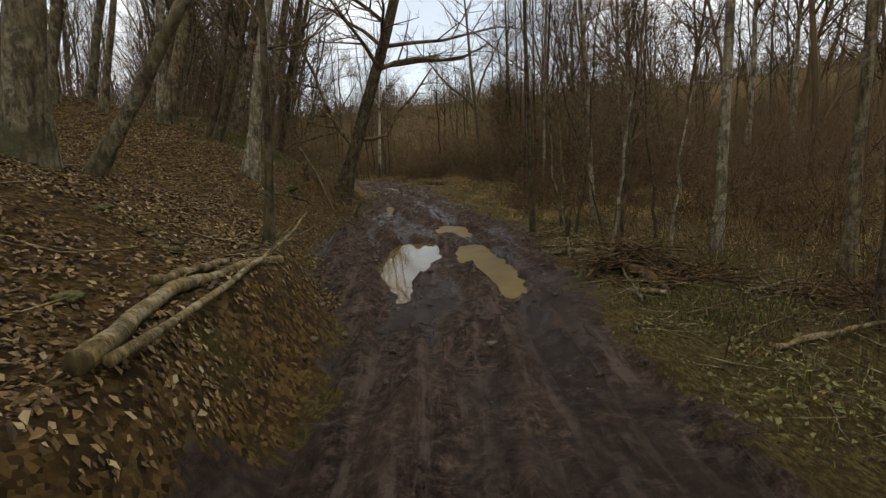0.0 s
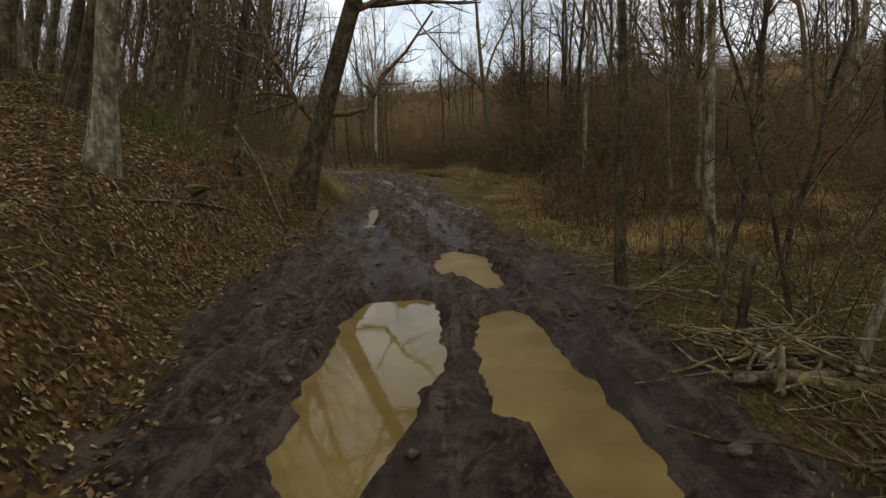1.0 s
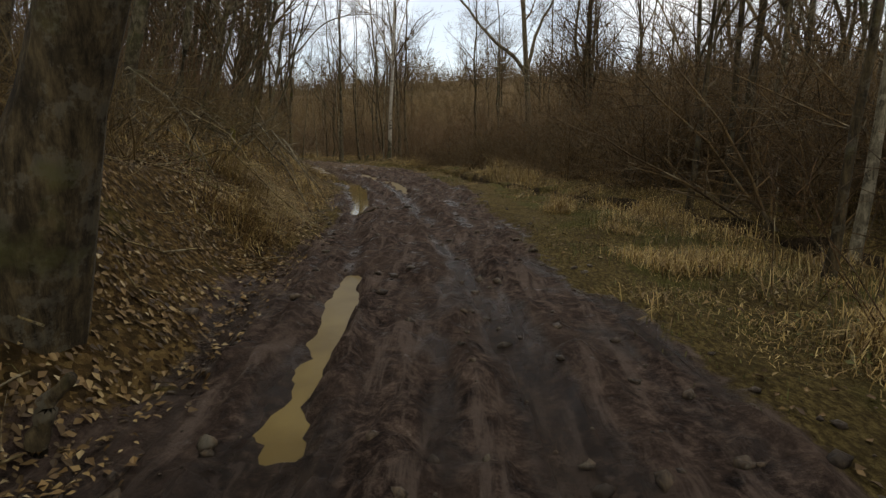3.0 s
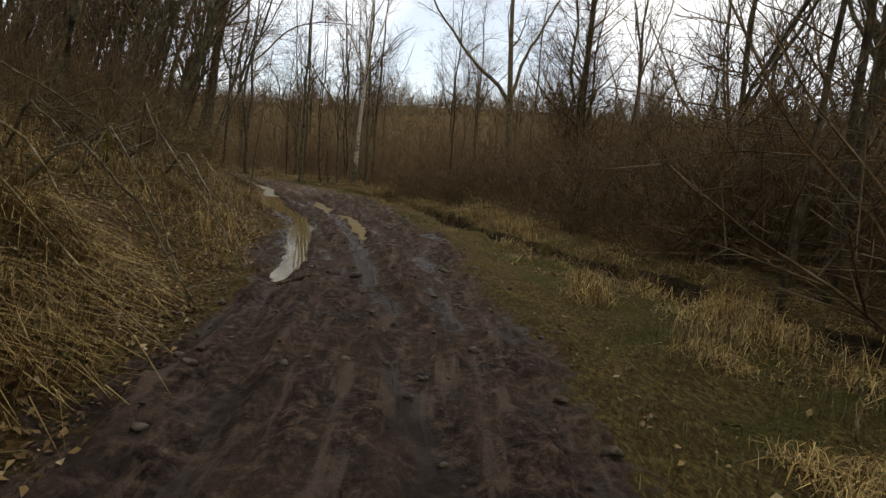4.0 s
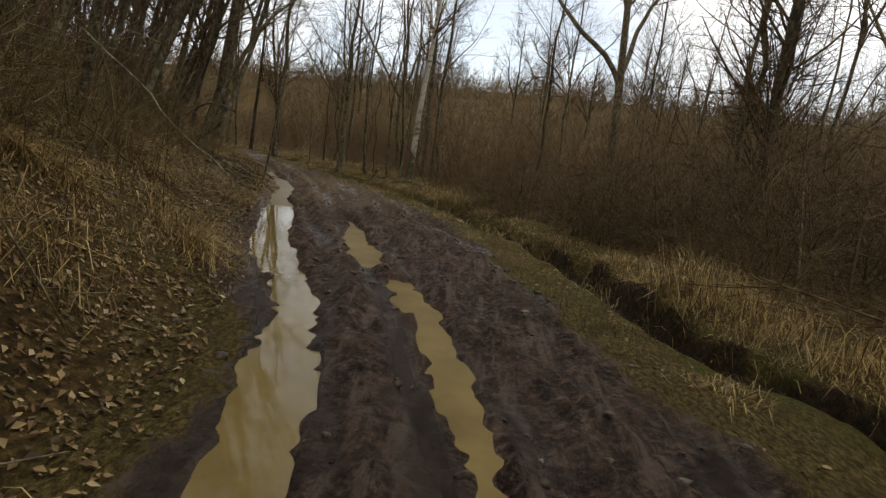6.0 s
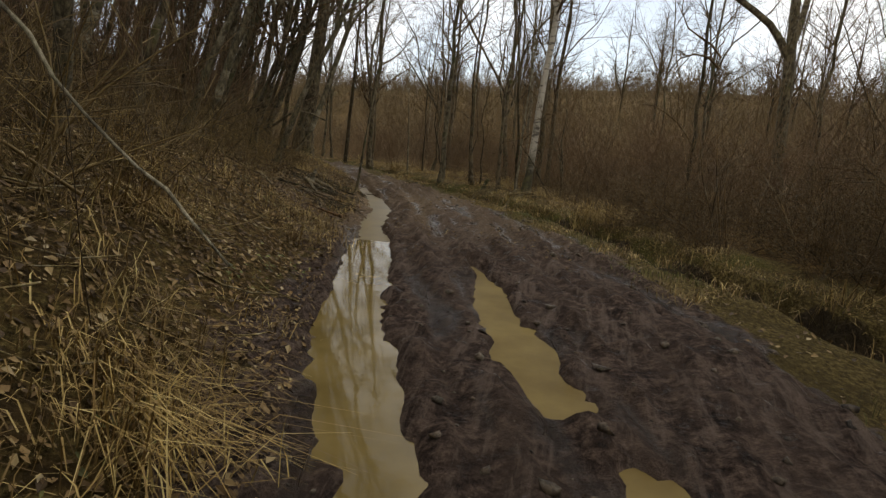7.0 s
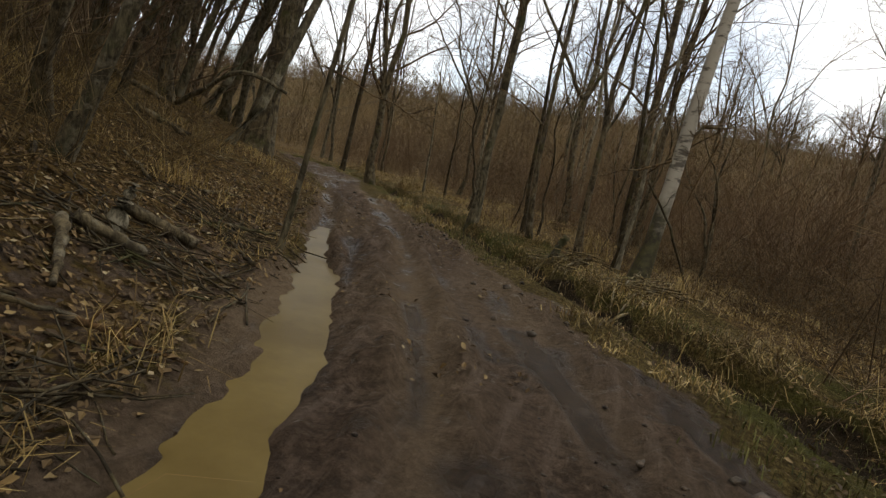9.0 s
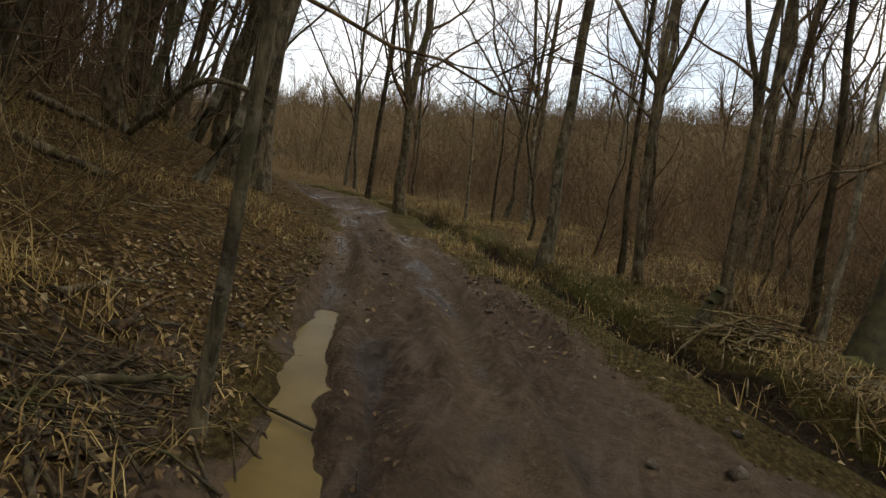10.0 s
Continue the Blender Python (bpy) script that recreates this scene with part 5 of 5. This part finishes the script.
limb("dead_sapling", [(2.3, 10.2, 0.0), (2.34, 10.2, 0.4), (2.39, 10.22, 0.8)], 0.045, 0.035, "snapped dark stem standing in brushwood", BARK_DARK, "dead stem", seed=10)
limb("dead_sapling", [(2.17, 9.4, 0.0), (2.14, 9.38, 0.35)], 0.025, 0.02, "pale upright stick in brushwood", WOOD_DRY, "dead stem", seed=11)
limb("snag", [(-6.1, 29.5, -0.2), (-6.13, 29.5, 0.25), (-6.05, 29.48, 0.62)], 0.07, 0.05, "yellow-green mossy tree snag on the bank", BARK_YELLOW, "snag", seed=12)
limb("bent_branch", [(x, y, z - float(ground_z(x, y))) for x, y, z in ((-7.6, 36.8, 2.75), (-6.71, 36.68, 2.1), (-6.27, 36.65, 1.62), (-5.81, 36.54, 1.4), (-5.44, 36.4, 1.15))], 0.013, 0.006, "thin bare stem arching down over the bank", BARK_PALE, "branch", seed=13)
limb("log", [(-11.2, 48.7, 0.08), (-10.65, 49.15, 0.06)], 0.07, 0.05, "short grey log on churned soil", BARK_GREY, "log", seed=14)
limb("log", [(-10.85, 47.9, 0.1), (-10.5, 48.3, 0.05)], 0.065, 0.055, "broken log on churned soil", BARK_GREY, "log", seed=15)
limb("stump", [(-10.95, 48.4, -0.05), (-10.92, 48.42, 0.2), (-10.82, 48.47, 0.5)], 0.11, 0.045, "splintered pale tree stump on the bank", BARK_PALE, "stump", seed=16)
limb("root", [(-10.75, 47.7, 0.12), (-10.4, 47.4, 0.1), (-10.1, 47.1, 0.02)], 0.05, 0.02, "torn root sticking out of the bank", BARK_GREY, "root", seed=17)
limb("log", [(-14.9, 52.6, 0.1), (-14.2, 53.3, 0.12)], 0.07, 0.05, "fallen log on the grassy slope", BARK_GREY, "log", seed=18)
limb("log", [(-17.6, 54.7, 0.1), (-16.8, 55.4, 0.1)], 0.08, 0.06, "fallen log high on the slope", BARK_GREY, "log", seed=19)
limb("fallen_branch", [(-6.3, 52.4, 0.1), (-5.3, 53.6, 0.15)], 0.025, 0.015, "pale dead branch beside the ditch", twigs=3, seed=20)
limb("fallen_branch", [(-6.1, 53.4, 0.12), (-5.2, 54.8, 0.18)], 0.03, 0.015, "pale forked branch beside the ditch", twigs=4, seed=21)
limb("fallen_branch", [(0.7, 30.3, 0.03), (1.0, 31.2, 0.1), (1.7, 32.0, 0.05)], 0.025, 0.015, "curved pale stick on the grass strip", twigs=2, seed=22)
limb("snag", [(-7.4, 55.8, 0.0), (-7.32, 55.8, 0.3), (-7.2, 55.82, 0.55)], 0.1, 0.07, "leaning mossy snag beside the ditch", BARK_MOSS, "snag", seed=23)
limb("dead_reed", [(2.2, 24.0, 0.0), (2.18, 24.0, 0.3), (2.1, 23.95, 0.62)], 0.012, 0.006, "bleached dead stalk in dry grass", WOOD_DRY, "reed", twigs=4, seed=25)
limb("dead_reed", [(3.3, 23.3, 0.0), (3.28, 23.3, 0.5), (3.27, 23.28, 1.0)], 0.012, 0.006, "tall bleached stalk in dry grass", WOOD_DRY, "reed", seed=26)
limb("dead_reed", [(4.1, 25.3, 0.0), (4.14, 25.3, 0.4), (4.2, 25.25, 0.9)], 0.01, 0.005, "thin bleached stalk in dry grass", WOOD_DRY, "reed", twigs=3, seed=27)
limb("fallen_branch", [(-7.6, 28.2, 1.2), (-6.6, 28.9, 0.9), (-5.6, 29.4, 0.5)], 0.02, 0.01, "bare branch poking out of the bank brush", BARK_GREY, twigs=3, seed=28)
limb("broken_stick", [(-2.85, 27.5, 0.02), (-2.4, 27.45, 0.05)], 0.035, 0.015, "short dark wet stick lying in the mud", BARK_DARK, "stick", seed=29)


limb("leaning_branch", [(-6.02, 54.97, 1.9), (-5.5, 55.11, 1.3), (-4.82, 55.3, 0.05)], 0.02, 0.03, "dark broken branch leaning across a birch", BARK_DARK, "branch", twigs=2, seed=34)
limb("fallen_tree", resting([(-17.2, 56.2, 1.5), (-16.6, 56.1, 1.9), (-15.9, 56.0, 2.35), (-15.3, 55.9, 2.6), (-14.6, 55.9, 2.55), (-14.0, 55.9, 2.3)]), 0.07, 0.035, "bent mossy trunk arching over the slope", BARK_MOSS, "log", twigs=6, seed=35)


own = np.random.RandomState(77)
for i in range(22):
    y = own.uniform(24.5, 33)
    x = float(track_left(y)) - own.uniform(0.5, 3.2)
    dx, dy, h = own.uniform(0.3, 1.3), own.uniform(-0.9, 0.6), own.uniform(0.6, 1.5)
    limb("fallen_branch", [(x - dx, y - dy, 0.25 * h), (x - 0.35 * dx, y - 0.3 * dy, h), (x + 0.4 * dx, y + 0.4 * dy, 0.75 * h), (x + dx, y + dy, 0.1)], own.uniform(0.012, 0.026), 0.006,
         "bare grey branch arching out of the bank brush", (BARK_PALE, BARK_GREY, WOOD_DRY)[i % 3], twigs=6, seed=100 + i)
for i in range(14):
    y = own.uniform(44.5, 51.5)
    x = float(track_left(y)) - own.uniform(0.1, 2.4)
    a, ln = own.uniform(0, math.pi), own.uniform(0.25, 0.6)
    limb("broken_branch", [(x - ln * math.cos(a), y - ln * math.sin(a), 0.04), (x, y, 0.09), (x + ln * math.cos(a), y + ln * math.sin(a), 0.05)], own.uniform(0.014, 0.034), 0.012,
         "short broken branch on churned soil", (BARK_GREY, BARK_DARK, TWIG_RED)[i % 3], twigs=2, seed=140 + i)
for i in range(16):
    y = own.uniform(6.0, 14)
    x = float(track_right(y)) + own.uniform(0.4, 2.6)
    a, ln = own.uniform(0, math.pi), own.uniform(0.4, 1.0)
    limb("fallen_branch", [(x - ln * math.cos(a), y - ln * math.sin(a), 0.03), (x, y, 0.12), (x + ln * math.cos(a), y + ln * math.sin(a), own.uniform(0.04, 0.2))], own.uniform(0.01, 0.024), 0.008,
         "dead branch lying among reddish brush", (BARK_GREY, WOOD_DRY, TWIG_RED)[i % 3], twigs=4, seed=170 + i)


def moss_clump(x, y, size, label, flat=0.4):
    own = np.random.RandomState(int(abs(x * 97 + y * 31)) % 1000)
    bm = bmesh.new()
    bmesh.ops.create_icosphere(bm, subdivisions=3, radius=1)
    v = np.array([p.co for p in bm.verts])
    f = np.array([[p.index for p in q.verts] for q in bm.faces])
    bm.free()
    v = v * (1 + 0.3 * value_noise(v[:, 0] * 3 + x, v[:, 1] * 3 + v[:, 2] * 2.3 + y, 1.0) + own.normal(0, 0.05, len(v)))[:, None] * (size, size * 0.8, size * flat)
    v += (x, y, float(ground_z(x, y)) + 0.02)
    tagged(new("moss_clump", mesh_from("moss_clump", v, f, [MOSS])), label, "moss")


moss_clump(-3.5, 5.8, 0.1, "yellow-green moss cushion among dead leaves")
moss_clump(-4.95, 7.0, 0.14, "yellow-green moss at a tree's foot")
moss_clump(-2.5, 3.6, 0.1, "yellow-green moss cushion among dead leaves")
moss_clump(-2.6, 5.3, 0.08, "green moss cushion beside a log")
moss_clump(-4.0, 15.0, 0.22, "mossy mound on the leafy bank")
moss_clump(-5.95, 55.05, 0.2, "green moss at a birch's foot")


def brushwood(x, y, wide, high, count, label, mat, seed, thick=(0.006, 0.02)):
    """A heap of dead sticks that rests on the ground."""
    own = np.random.RandomState(seed)
    c = own.normal(0, 0.45, (count, 2)) * wide
    a, ln = own.uniform(0, math.pi, count), own.uniform(0.3, 1.0, count) * wide * 1.6
    s = np.linspace(-0.5, 0.5, 4)
    xy = (c + (x, y))[:, None] + np.stack([np.cos(a), np.sin(a)], -1)[:, None] * (ln[:, None] * s)[..., None] + own.normal(0, 0.02, (count, 4, 2))
    lift = high * np.exp(-(c**2).sum(1) / (0.5 * wide**2)) * own.rand(count)
    z = ground_z(xy[..., 0], xy[..., 1]) + 0.01 + lift[:, None] * (1 + 0.7 * s * own.choice([-1, 1], count)[:, None])
    r = own.uniform(*thick, count)
    heap = tagged(new("brushwood"), label, "brushwood", "heaps of dead brushwood")
    heap.location = (x, y, float(ground_z(x, y)))
    line = np.concatenate([xy, z[..., None]], -1) - np.array(heap.location)
    for i in range(count):
        part("stick", mesh_from("stick", *tubes(line[i : i + 1], r[i] * np.linspace(1, 0.5, 4)[None], 5), [mat]), heap)


brushwood(2.75, 8.1, 0.85, 0.45, 150, "tangled pile of reddish dead sticks beside the track", TWIG_RED, 1)
brushwood(3.3, 7.1, 0.7, 0.35, 110, "tangled pile of reddish dead sticks on mossy ground", TWIG_RED, 2)
brushwood(2.5, 10.0, 0.6, 0.35, 80, "pile of dead sticks round a broken stem", WOOD_DRY, 3)
brushwood(4.6, 6.3, 0.7, 0.3, 70, "tangled pile of dead sticks in the valley", TWIG_RED, 4)
brushwood(-10.5, 48.3, 0.9, 0.12, 70, "broken sticks and debris on churned soil", BARK_DARK, 5, (0.004, 0.014))
brushwood(-11.2, 50.4, 0.9, 0.12, 60, "broken sticks and debris beside the rut", BARK_DARK, 6, (0.004, 0.014))
brushwood(-5.8, 53.7, 0.7, 0.25, 80, "cut brushwood heaped beside the ditch", WOOD_DRY, 7)
brushwood(-7.0, 55.4, 0.7, 0.25, 80, "cut brushwood heaped beside the ditch", WOOD_DRY, 8)
brushwood(-9.3, 46.2, 0.6, 0.2, 45, "broken sticks and debris on the bank", BARK_DARK, 9, (0.004, 0.014))
brushwood(-7.2, 30.5, 0.9, 0.6, 90, "tangle of dead branches on the bank", BARK_GREY, 10)
